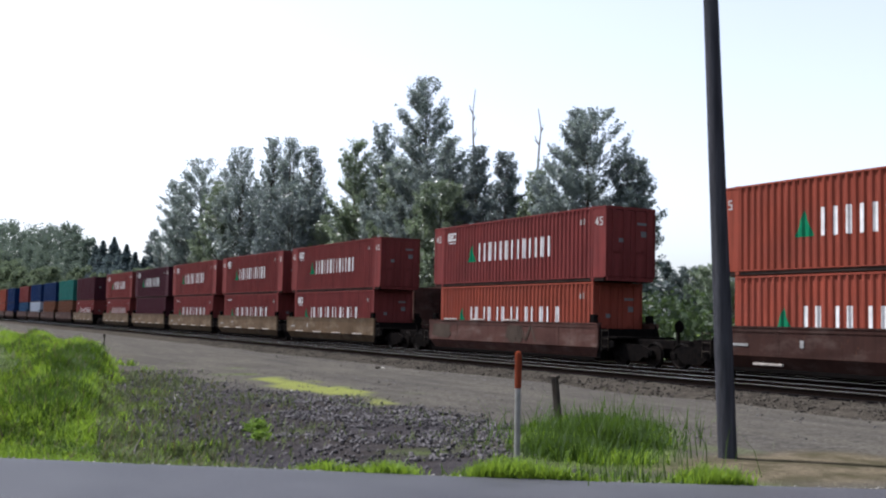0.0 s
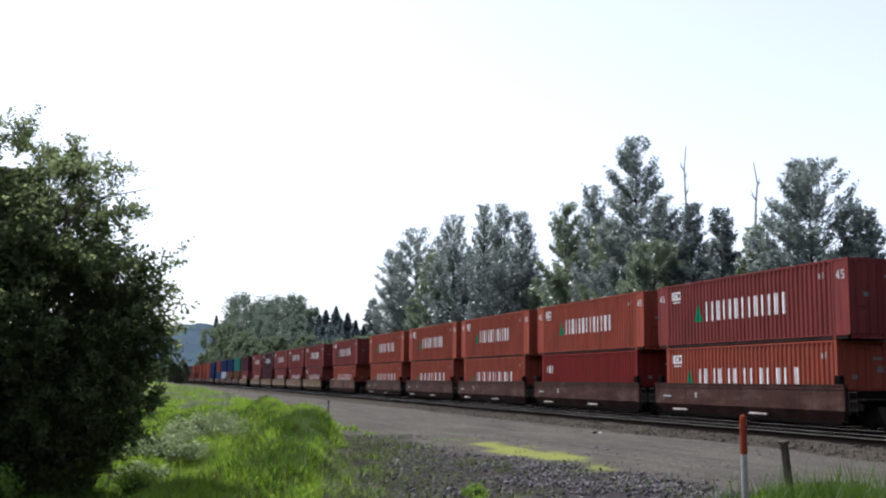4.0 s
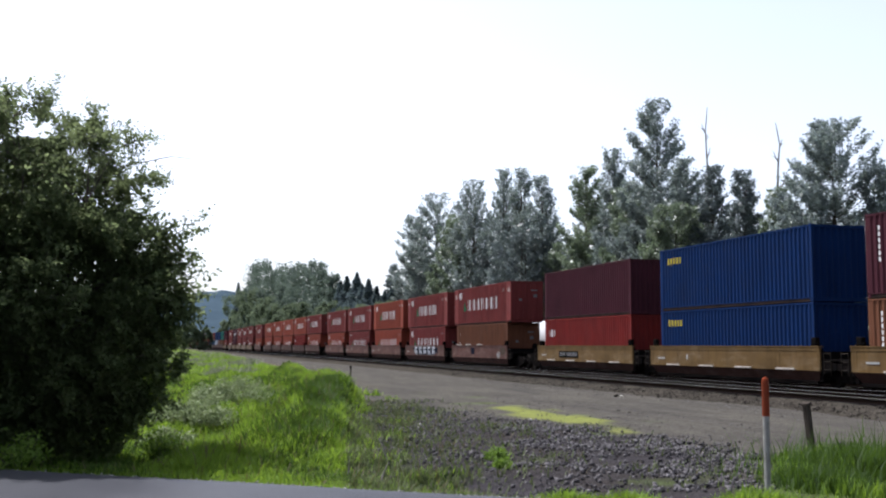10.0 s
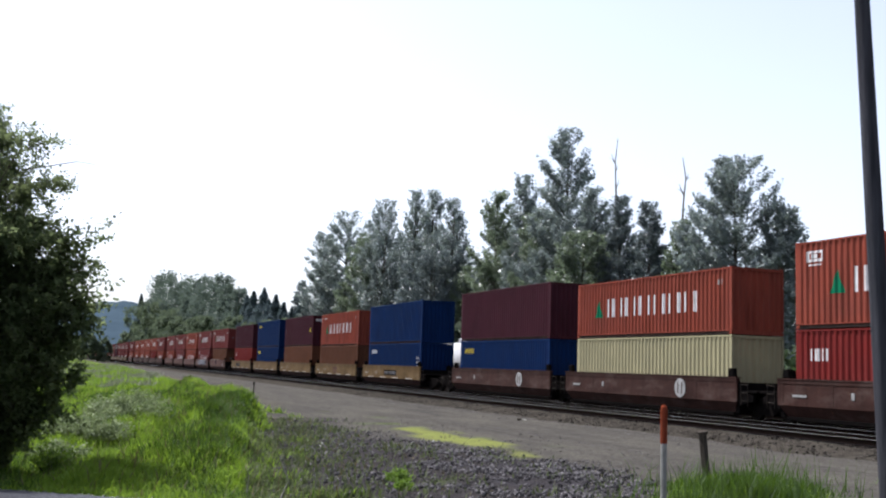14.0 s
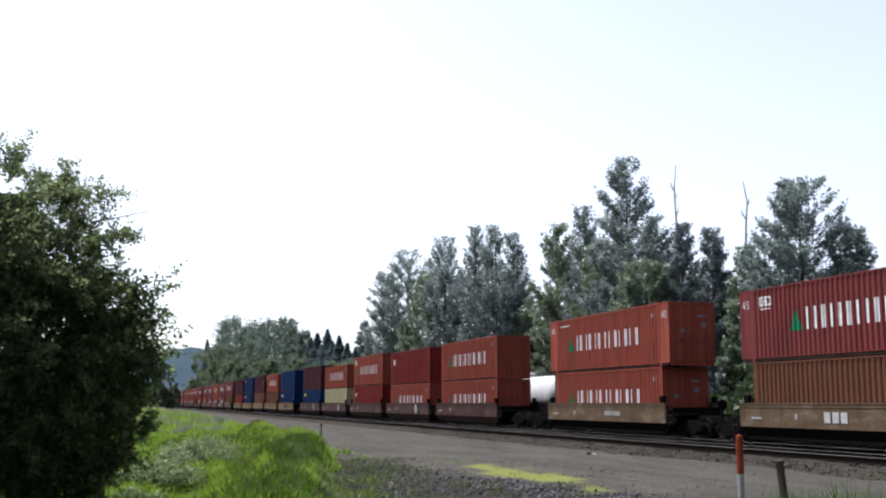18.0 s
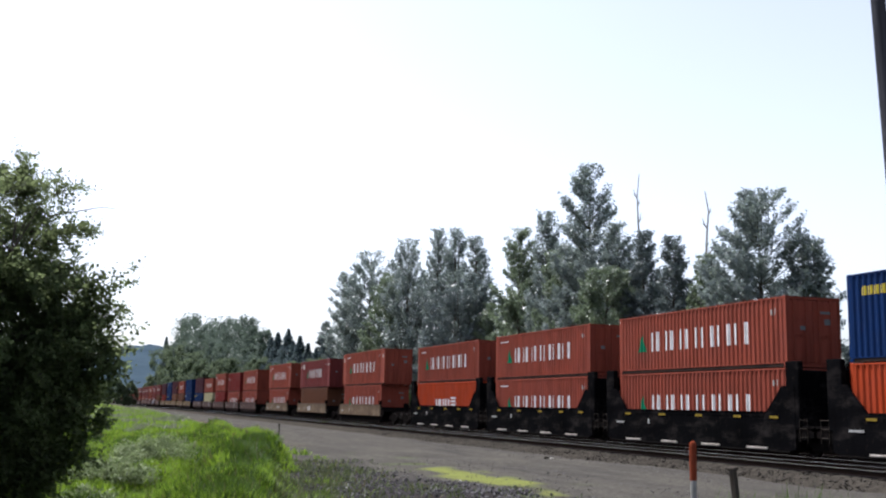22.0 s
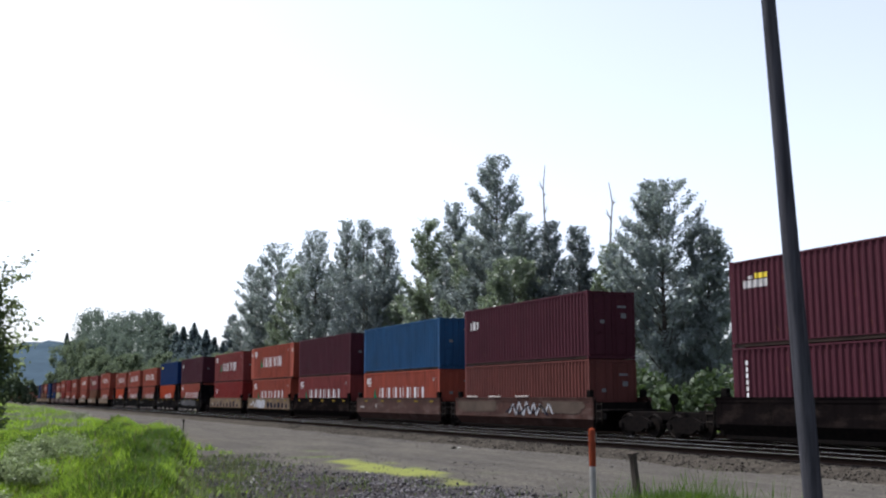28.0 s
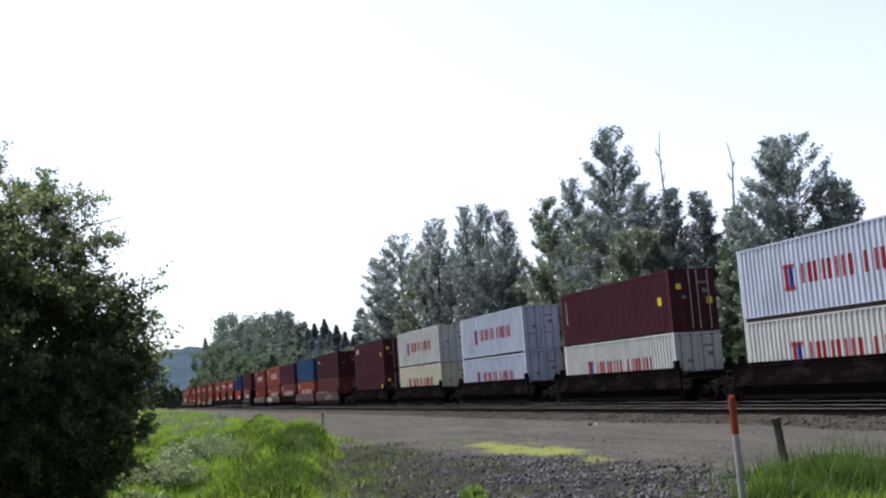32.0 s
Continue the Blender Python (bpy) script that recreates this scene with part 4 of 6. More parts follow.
def blades(name, spots, material, label, seed, slim=1.0):
    """Grass blades: bent, tapering strips near the road, plain slivers further off. spots: x, y, z, height."""
    rng = np.random.default_rng(seed)
    p = np.asarray(spots)
    n = len(p)
    far = np.hypot(p[:, 0], p[:, 1])
    th = rng.random(n) * math.tau
    w = (0.004 + 0.004 * rng.random(n) + 0.0003 * far) * slim
    side = np.stack([np.cos(th), np.sin(th), np.zeros(n)], 1) * w[:, None]
    lean = np.stack([-np.sin(th), np.cos(th), np.zeros(n)], 1) * (p[:, 3] * (0.2 + 0.7 * rng.random(n)))[:, None]
    b = p[:, :3]
    up = np.zeros((n, 3))
    up[:, 2] = p[:, 3]
    near = far < 17.5
    bent = np.stack([b - side, b + side, b + up * 0.55 + lean * 0.3 + side * 0.75, b + up * 0.55 + lean * 0.3 - side * 0.75, b + up + lean], 1)[near].reshape(-1, 3)
    sliver = np.stack([b - side * 1.3, b + side * 1.3, b + up + lean], 1)[~near].reshape(-1, 3)
    k = np.arange(near.sum()) * 5
    strips = np.stack([k, k + 1, k + 2, k + 3], 1)
    tris = np.concatenate([np.stack([k + 3, k + 2, k + 4], 1), np.arange(len(sliver)).reshape(-1, 3) + len(bent)])
    me = bpy.data.meshes.new(name)
    v = np.concatenate([bent, sliver])
    me.vertices.add(len(v))
    me.vertices.foreach_set("co", v.astype(np.float32).ravel())
    loops = np.concatenate([strips.ravel(), tris.ravel()])
    me.loops.add(len(loops))
    me.loops.foreach_set("vertex_index", loops.astype(np.int32))
    me.polygons.add(len(strips) + len(tris))
    me.polygons.foreach_set("loop_start", np.concatenate([np.arange(len(strips)) * 4, len(strips) * 4 + np.arange(len(tris)) * 3]).astype(np.int32))
    me.materials.append(material)
    me.update(calc_edges=True)
    tagged(part(name, me, material), label, "grass", kind="stuff")


class Field:
    """The zones on a fine grid, read between its points."""
    x0, y0, step = -9.0, 8.0, 0.25

    def __init__(self):
        self.grid = np.array([[zones(x, y) for x in np.arange(self.x0, 16.1, self.step)] for y in np.arange(self.y0, 72.1, self.step)])

    def at(self, x, y):
        u, v = (x - self.x0) / self.step, (y - self.y0) / self.step
        i, j = np.clip(u.astype(int), 0, self.grid.shape[1] - 2), np.clip(v.astype(int), 0, self.grid.shape[0] - 2)
        a, b = np.clip(u - i, 0, 1)[:, None], np.clip(v - j, 0, 1)[:, None]
        g = self.grid
        return (g[j, i] * (1 - a) + g[j, i + 1] * a) * (1 - b) + (g[j + 1, i] * (1 - a) + g[j + 1, i + 1] * a) * b


FIELD = Field()


def noises(x, y, scale, seed):
    return np.array([noise.noise(Vector((a * scale, b * scale, seed))) for a, b in zip(x, y)])


def sow():
    rng = np.random.default_rng(5)
    # the bank
    n = 330000
    y = 12.5 + 58 * rng.random(n) ** 1.7
    x = -3.2 + (y * 0.2 + 5.4) * rng.random(n)
    f = FIELD.at(x, y)
    keep = (rng.random(n) < f[:, 0] ** 1.5) & (x > -2.6 - 0.02 * y)
    x, y, f = x[keep], y[keep], f[keep]
    tuft = noises(x, y, 1.1, 11)
    dist = y - np.array([road_edge(a) for a in x])
    h = (0.07 + 0.10 * rng.random(len(x)) + 0.16 * np.maximum(0, tuft)) * np.interp(y, (14, 40), (1.0, 1.35)) * np.where(dist < 1.0, 0.7, 1.0)
    spots = np.stack([x, y, f[:, 4] - 0.02, h], 1)
    straw = rng.random(len(x)) < 0.02
    clump = (x > 7.2) & (y < 17.5)
    # long ellipse where dark blades paint the shaded side of a mound
    shaded_side = (((x - 4.7) * 0.97 - (y - 27.5) * 0.2) / 0.65) ** 2 + ((y - 27.5) / 7) ** 2
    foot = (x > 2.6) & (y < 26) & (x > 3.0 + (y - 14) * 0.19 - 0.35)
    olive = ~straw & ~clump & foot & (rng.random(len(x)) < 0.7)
    # dark blades put shade into the bank's colour, there and in random pockets
    shade_blades = ~straw & ~clump & ~olive & (rng.random(len(x)) < 0.12 - 1.3 * noises(x, y * 0.6, 0.55, 23) + 0.95 * np.clip(1.2 - shaded_side, 0, 1))
    blades("grass", spots[~straw & ~clump & ~shade_blades & ~olive], GRASS, "lush green roadside grass", 1)
    blades("coarse_grass", spots[shade_blades] * np.array([1, 1, 1, 1.25]), GRASS_RANK_SHADE, "dark green grass painting shade on the mounds", 8, 1.2)
    weeds = [spots[olive]]
    dry = [spots[straw] * np.array([1, 1, 1, 1.6])]
    # the meadow further along the bank
    n = 75000
    y = 62 + 130 * rng.random(n) ** 1.5
    x = 13 - 24 * rng.random(n)
    ground = np.array([zones(a, b) for a, b in zip(x, y)])
    keep = rng.random(n) < ground[:, 0] ** 1.5
    h = (0.16 + 0.2 * rng.random(n) + 0.25 * np.maximum(0, noises(x, y, 0.5, 31))) * np.interp(y, (60, 190), (1.0, 1.8))
    spots = np.stack([x, y, ground[:, 4] - 0.02, h], 1)[keep]
    tinge = noises(spots[:, 0], spots[:, 1] * 0.4, 0.3, 37) + 0.3 * rng.random(len(spots))
    blades("meadow_grass", spots[tinge < 0.28], GRASS, "green meadow grass along the line", 12, 2.2)
    blades("seeding_grass", spots[tinge >= 0.28] * np.array([1, 1, 1, 1.2]), GRASS_PALE, "pale seeding grass in the meadow", 13, 1.8)
    # the rank clump round the marker post
    n = 60000
    u, v = rng.uniform(-4.3, 4.3, n), rng.uniform(-1.9, 1.9, n)
    x, y = 10.0 + u * 0.6 + v * 0.8, 13.05 + u * 0.8 - v * 0.6
    f = FIELD.at(x, y)
    inside = np.clip(1.1 - np.hypot((u - 0.3) / 3.7, v / 1.5), 0, 1)
    keep = (rng.random(n) < f[:, 0]) & (rng.random(n) < (0.12 + inside) * np.clip(0.42 + 1.5 * noises(x, y, 0.75, 19), 0.04, 1))
    x, y, f, inside = x[keep], y[keep], f[keep], inside[keep]
    tuft = noises(x, y, 0.9, 13)
    h = 0.08 + 0.17 * rng.random(len(x)) + 0.27 * inside * (0.45 + 1.2 * np.maximum(-0.3, tuft))
    bright = rng.random(len(x)) < 0.2 + 1.6 * noises(x, y, 0.6, 29)
    spots = np.stack([x, y, f[:, 4] - 0.02, h], 1)
    blades("rank_grass", spots[~bright], GRASS_RANK_SHADE, "tall dark green rank grass", 4)
    blades("verge_grass", spots[bright] * np.array([1, 1, 1, 0.85]), GRASS, "fresh green verge grass", 6)
    # stalks in the clump and on the stony slope
    m = 900
    u, v = rng.normal(0.6, 1.9, m), rng.normal(0.1, 0.75, m)
    x, y = 10.0 + u * 0.6 + v * 0.8, 13.05 + u * 0.8 - v * 0.6
    tall = np.stack([x, y, np.full(m, -0.06), 0.22 + 0.5 * rng.random(m) ** 1.3], 1)
    blades("tall_stalks", tall, GRASS_RANK_SHADE, "thin tall weed stalks in the clump", 10, 0.7)
    # tufts along the road's edge
    m = 15000
    x, dist = rng.uniform(3.3, 9.0, m), np.abs(rng.normal(0.0, 0.42, m)) + 0.06
    y = np.array([road_edge(a) for a in x]) + dist
    f = FIELD.at(x, y)
    tuft = noises(x, y, 0.95, 71) + 0.25 * (x > 4.9) + 0.2 * ((x > 5.4) & (x < 7.2)) - 0.35 * dist
    ok = rng.random(m) < 2.6 * tuft
    spots = np.stack([x, y, f[:, 4] - 0.02, (0.06 + 0.14 * rng.random(m)) * np.clip(0.8 + 1.6 * tuft, 0.7, 1.8)], 1)
    blades("edge_grass", spots[ok], GRASS, "green grass tufts along the road edge", 9)
    m = 26000
    x, y = rng.uniform(2.2, 10.5, m), rng.uniform(12.5, 34, m)
    f = FIELD.at(x, y)
    thin = rng.random(m) < f[:, 1] * (0.04 + 0.9 * np.maximum(0, noises(x, y, 0.7, 51)) + 0.45 * np.clip((y * 0.19 + 3.3 - x) / 2, 0, 1))
    spots = np.stack([x, y, f[:, 4] - 0.02, 0.05 + 0.13 * rng.random(m)], 1)[thin]
    dry.append(spots[::8])
    weeds.append(np.delete(spots, slice(0, None, 8), 0))
    blades("slope_weeds", np.concatenate(weeds), WEED, "dull olive green weeds among the stones", 7, 1.5)
    blades("dry_grass", np.concatenate(dry), GRASS_DRY, "dry straw-coloured grass stalks", 3)


sow()


def stones():
    """Broken stone on the slope, scattered gravel and pale grit along the road's edge."""
    rng = np.random.default_rng(8)
    base = np.array([(1, 0, 0), (-1, 0, 0), (0, 1, 0), (0, -1, 0), (0, 0, 1), (0, 0, -1)], float)
    fac = np.array([(0, 2, 4), (2, 1, 4), (1, 3, 4), (3, 0, 4), (2, 0, 5), (1, 2, 5), (3, 1, 5), (0, 3, 5)])

    def heap(x, y, z, s):
        n = len(x)
        q = np.linalg.qr(rng.normal(size=(n, 3, 3)))[0]
        pts = base[None] * (0.6 + 0.7 * rng.random((n, 6, 1))) * s[:, None, None] * np.array([1.2, 1.0, 0.75])
        v = np.einsum("nij,nkj->nki", q, pts) + np.stack([x, y, z + s * 0.3], 1)[:, None]
        return v.reshape(-1, 3), (fac[None] + 6 * np.arange(n)[:, None, None]).reshape(-1, 3)

    n = 200000
    x, y = rng.uniform(1, 14, n), rng.uniform(12, 36, n)
    f = FIELD.at(x, y)
    bed = f[:, 1] * (1 - 0.8 * np.clip(f[:, 0], 0, 1)) * (1 - f[:, 2])
    ok = rng.random(n) < 0.5 * bed + 0.02 * (x > 9)
    x, y, f = x[ok], y[ok], f[ok]
    earthy = np.clip((y * 0.19 + 4.6 - x) / 2.2, 0, 1)
    patchy = np.clip(0.62 + 1.4 * noises(x, y, 0.8, 17) - 0.6 * earthy, 0.08, 1)
    ok = rng.random(len(x)) < patchy
    x, y, f = x[ok], y[ok], f[ok]
    size = (0.012 + 0.042 * rng.random(len(x)) ** 2.2) * np.where(f[:, 1] > 0.3, 1, 0.6)
    v, t = heap(x, y, f[:, 4], size)
    tagged(part("broken_stone", mesh_from("broken_stone", v, t, STONE), STONE), "loose grey broken stone on the slope", "stones", kind="stuff")
    x, y = rng.uniform(10, 23, 4500), rng.uniform(9, 60, 4500)
    v, t = heap(x, y, np.full(4500, -0.1), 0.008 + 0.024 * rng.random(4500) ** 2)
    tagged(part("loose_gravel", mesh_from("loose_gravel", v, t, STONE), STONE), "loose gravel scattered over the yard", "stones", kind="stuff")
    x, y = NEAR_TRACK_X - 1.3 - 2.3 * rng.random(9000) ** 0.7, 10 + 60 * rng.random(9000) ** 1.4
    v, t = heap(x, y, np.interp(x, (NEAR_TRACK_X - 3.4, NEAR_TRACK_X - 2.5, NEAR_TRACK_X - 1.75), (-0.33, -0.05, 0.09)), 0.013 + 0.04 * rng.random(9000) ** 2.2)
    tagged(part("shoulder_ballast", mesh_from("shoulder_ballast", v, t, BALLAST_STONE), BALLAST_STONE), "brown broken ballast along the near track", "stones", kind="stuff")
    x = rng.uniform(-6, 14, 2000)
    y = np.array([road_edge(a) for a in x]) + rng.normal(size=2000) * 0.09 + 0.03
    v, t = heap(x, y, np.full(2000, 0.0), 0.005 + 0.018 * rng.random(2000) ** 2)
    tagged(part("edge_grit", mesh_from("edge_grit", v, t, GRIT), GRIT), "pale grit along the crumbling road edge", "stones", kind="stuff")


stones()


def lump(name, label, x, y, z, size, flat, material, seed):
    """One broken lump, lying on the ground."""
    rng = np.random.default_rng(seed)
    bm = bmesh.new()
    bmesh.ops.create_icosphere(bm, subdivisions=2, radius=1.0)
    for v in bm.verts:
        v.co *= 0.75 + 0.4 * noise.noise(v.co * 1.7 + Vector((seed, 0, 0))) + 0.1 * rng.random()
        v.co = Vector((v.co.x * size, v.co.y * size * 0.75, v.co.z * size * flat))
    me = bpy.data.meshes.new(name)
    bm.to_mesh(me)
    bm.free()
    me.materials.append(material)
    ob = tagged(new(name, me), label, "stone", "pale lumps on the stony ground")
    ob.matrix_basis = pose(x, y, z + size * flat * 0.45, 0, 0, seed * 47 % 180)


for k, (x, y, size) in enumerate(((9.3, 24.5, 0.06), (6.3, 24.0, 0.07), (7.2, 27.9, 0.06), (4.3, 22.6, 0.06), (5.8, 27.7, 0.05), (5.9, 22.6, 0.045))):
    lump("pale_stone", "pale broken stone lying on the slope", x, y, zones(x, y)[4], size, 0.7, GRIT, k + 1)
lump("scrap_lump", "dark lump of scrap by the ballast", 17.55, 36.9, -0.11, 0.17, 0.5, BALLAST_STONE, 9)
lump("pale_stone", "pale broken stone lying by the ballast", 17.6, 36.5, -0.11, 0.08, 0.5, GRIT, 10)
lump("scrap_lump", "dark lump of scrap in the gravel yard", 13.3, 27.1, -0.08, 0.07, 0.6, BALLAST_STONE, 11)


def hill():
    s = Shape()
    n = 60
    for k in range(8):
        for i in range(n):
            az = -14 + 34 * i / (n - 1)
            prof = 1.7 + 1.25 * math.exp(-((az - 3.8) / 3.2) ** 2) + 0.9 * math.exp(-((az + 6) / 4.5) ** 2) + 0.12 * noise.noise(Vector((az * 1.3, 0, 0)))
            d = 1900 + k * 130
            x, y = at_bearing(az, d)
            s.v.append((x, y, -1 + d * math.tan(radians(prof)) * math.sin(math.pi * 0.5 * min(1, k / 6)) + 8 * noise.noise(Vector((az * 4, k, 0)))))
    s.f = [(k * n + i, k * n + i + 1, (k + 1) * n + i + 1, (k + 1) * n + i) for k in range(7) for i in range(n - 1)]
    tagged(part("hill", s, HILL, smooth=True), "distant wooded hill, blue haze in its colour", "hill", kind="structure")


hill()


# ---------------------------------------------------------------- posts
def build_pole():
    pole = tagged(new("utility_pole"), "weathered grey wooden utility pole beside the road", "pole")
    pole.location = (10.82, 11.04, -0.15)
    s = Shape()
    n, rings = 14, []
    for k in range(13):
        z = 11.0 * k / 12
        r = 0.138 - 0.004 * k + 0.004 * noise.noise(Vector((k * 1.7, 0, 0)))
        cx, cy = -0.026 * z, 0.026 * z
        rings.append([(cx + r * math.cos(i * math.tau / n), cy + r * math.sin(i * math.tau / n), z) for i in range(n)])
    s.v = [p for ring in rings for p in ring]
    s.f = [(k * n + i, k * n + (i + 1) % n, (k + 1) * n + (i + 1) % n, (k + 1) * n + i) for k in range(12) for i in range(n)]
    s.f.append(tuple(range(12 * n, 13 * n)))
    part("shaft", s, POLE_WOOD, pole, smooth=True)


build_pole()


def build_wire():
    """A cable from the top of the pole, across the road corner to the left."""
    s = Shape()
    a, run = Vector((10.54, 11.32, 10.57)), Vector((-3.28, 2.34, 0)).normalized()
    pts = [a + run * d - Vector((0, 0, 0.00016 * d * (70 - d))) for d in np.linspace(0, 70, 24)]
    aside = Vector((-run.y, run.x, 0))
    s.v = [tuple(p + (aside * math.cos(k * math.tau / 6) + Vector((0, 0, math.sin(k * math.tau / 6)))) * 0.014) for p in pts for k in range(6)]
    s.f = [(i * 6 + k, i * 6 + (k + 1) % 6, i * 6 + 6 + (k + 1) % 6, i * 6 + 6 + k) for i in range(len(pts) - 1) for k in range(6)]
    part("cable", s, WIRE, tagged(new("overhead_cable"), "thin grey overhead cable fixed to the utility pole", "cable"))


build_wire()


def build_marker():
    post = tagged(new("marker_post"), "round white marker post with an orange top", "marker post")
    post.location = (7.03, 10.74, -0.08)
    part("tube", Shape().lathe([(0.037, -0.2), (0.037, 1.13)], 14), MARKER_WHITE, post, "dirty white plastic tube")
    part("cap", Shape().lathe([(0.040, 1.10), (0.042, 1.12), (0.042, 1.49), (0.037, 1.535), (0.021, 1.555), (0.004, 1.56)], 14), MARKER_ORANGE, post, "faded orange plastic sleeve")


build_marker()


def build_fence_post():
    post = tagged(new("wooden_post"), "short leaning weathered wooden post in the grass", "post")
    post.matrix_basis = pose(11.08, 15.55, -0.1, 0, -9, 20)
    s = Shape().box(-0.052, 0.052, -0.055, 0.055, -0.2, 0.93, 0.012)
    part("shaft", s, POST_WOOD, post)
    part("cap", Shape().box(-0.07, 0.07, -0.075, 0.075, 0.93, 0.985, 0.012), POST_WOOD, post)


build_fence_post()
rod = tagged(new("steel_rod"), "thin dark steel rod standing in the gravel", "rod")
rod.location = (8.5, 44.2, -0.1)
part("shaft", Shape().tube((0, 0, -0.2), (0.02, 0, 0.98), 0.03, 0.026, 8), ROD_STEEL, rod)
part("tip", Shape().box(-0.035, 0.06, -0.03, 0.03, 0.96, 1.06, 0.008), ROD_STEEL, rod)

# ---------------------------------------------------------------- containers
RIDGE, DEPTH = 0.278, 0.05


def profile(y):
    """How far the corrugated wall lies behind its outer face at y."""
    u = (y / RIDGE) % 1.0
    if u < 0.26:
        return 0.0
    if u < 0.5:
        return DEPTH * (u - 0.26) / 0.24
    if u < 0.76:
        return DEPTH
    return DEPTH * (1 - (u - 0.76) / 0.24)


def breaks(a, b):
    """Places between a and b where the corrugation turns."""
    out = {a, b}
    k0, k1 = math.floor(a / RIDGE) - 1, math.ceil(b / RIDGE) + 1
    for k in range(k0, k1):
        for u in (0.0, 0.26, 0.5, 0.76):
            y = (k + u) * RIDGE
            if a < y < b:
                out.add(y)
    return sorted(out)


def wall_sheet(half, z0, z1, side):
    """A corrugated side between y = -half and half, with flat margins."""
    s = Shape()
    ys = breaks(-half, half)
    for y in ys:
        x = side * (1.212 - (profile(y) if abs(y) < half - 0.02 else 0))
        s.v += [(x, y, z0), (x, y, z1)]
    s.f = [(2 * i, 2 * i + 2, 2 * i + 3, 2 * i + 1) for i in range(len(ys) - 1)]
    return s


def painted(shape_list, half):
    """Marks on the near side that follow the corrugation. Each: polygon column (y0, y1, z0 at y0, z1 at y0, z0 at y1, z1 at y1)."""
    s = Shape()
    for y0, y1, a0, a1, b0, b1 in shape_list:
        ys = breaks(y0, y1)
        base = len(s.v)
        for y in ys:
            k = (y - y0) / (y1 - y0)
            x = -(1.212 - (profile(y) if abs(y) < half else 0) + 0.004)
            s.v += [(x, y, a0 + (b0 - a0) * k), (x, y, a1 + (b1 - a1) * k)]
        s.f += [(base + 2 * i, base + 2 * i + 2, base + 2 * i + 3, base + 2 * i + 1) for i in range(len(ys) - 1)]
    return s


def bar(y0, y1, z0, z1):
    return (y0, y1, z0, z1, z0, z1)


def word(y_left, widths, gap, z0, z1, stroke):
    """Plain upright bars in place of a word, running from y_left towards -y."""
    out, y = [], y_left
    for w in widths:
        if w > 2.2 * stroke:
            out += [bar(y - stroke, y, z0, z1), bar(y - w, y - w + stroke, z0, z1)]
        else:
            out.append(bar(y - w, y, z0, z1))
        y -= w + gap
    return out


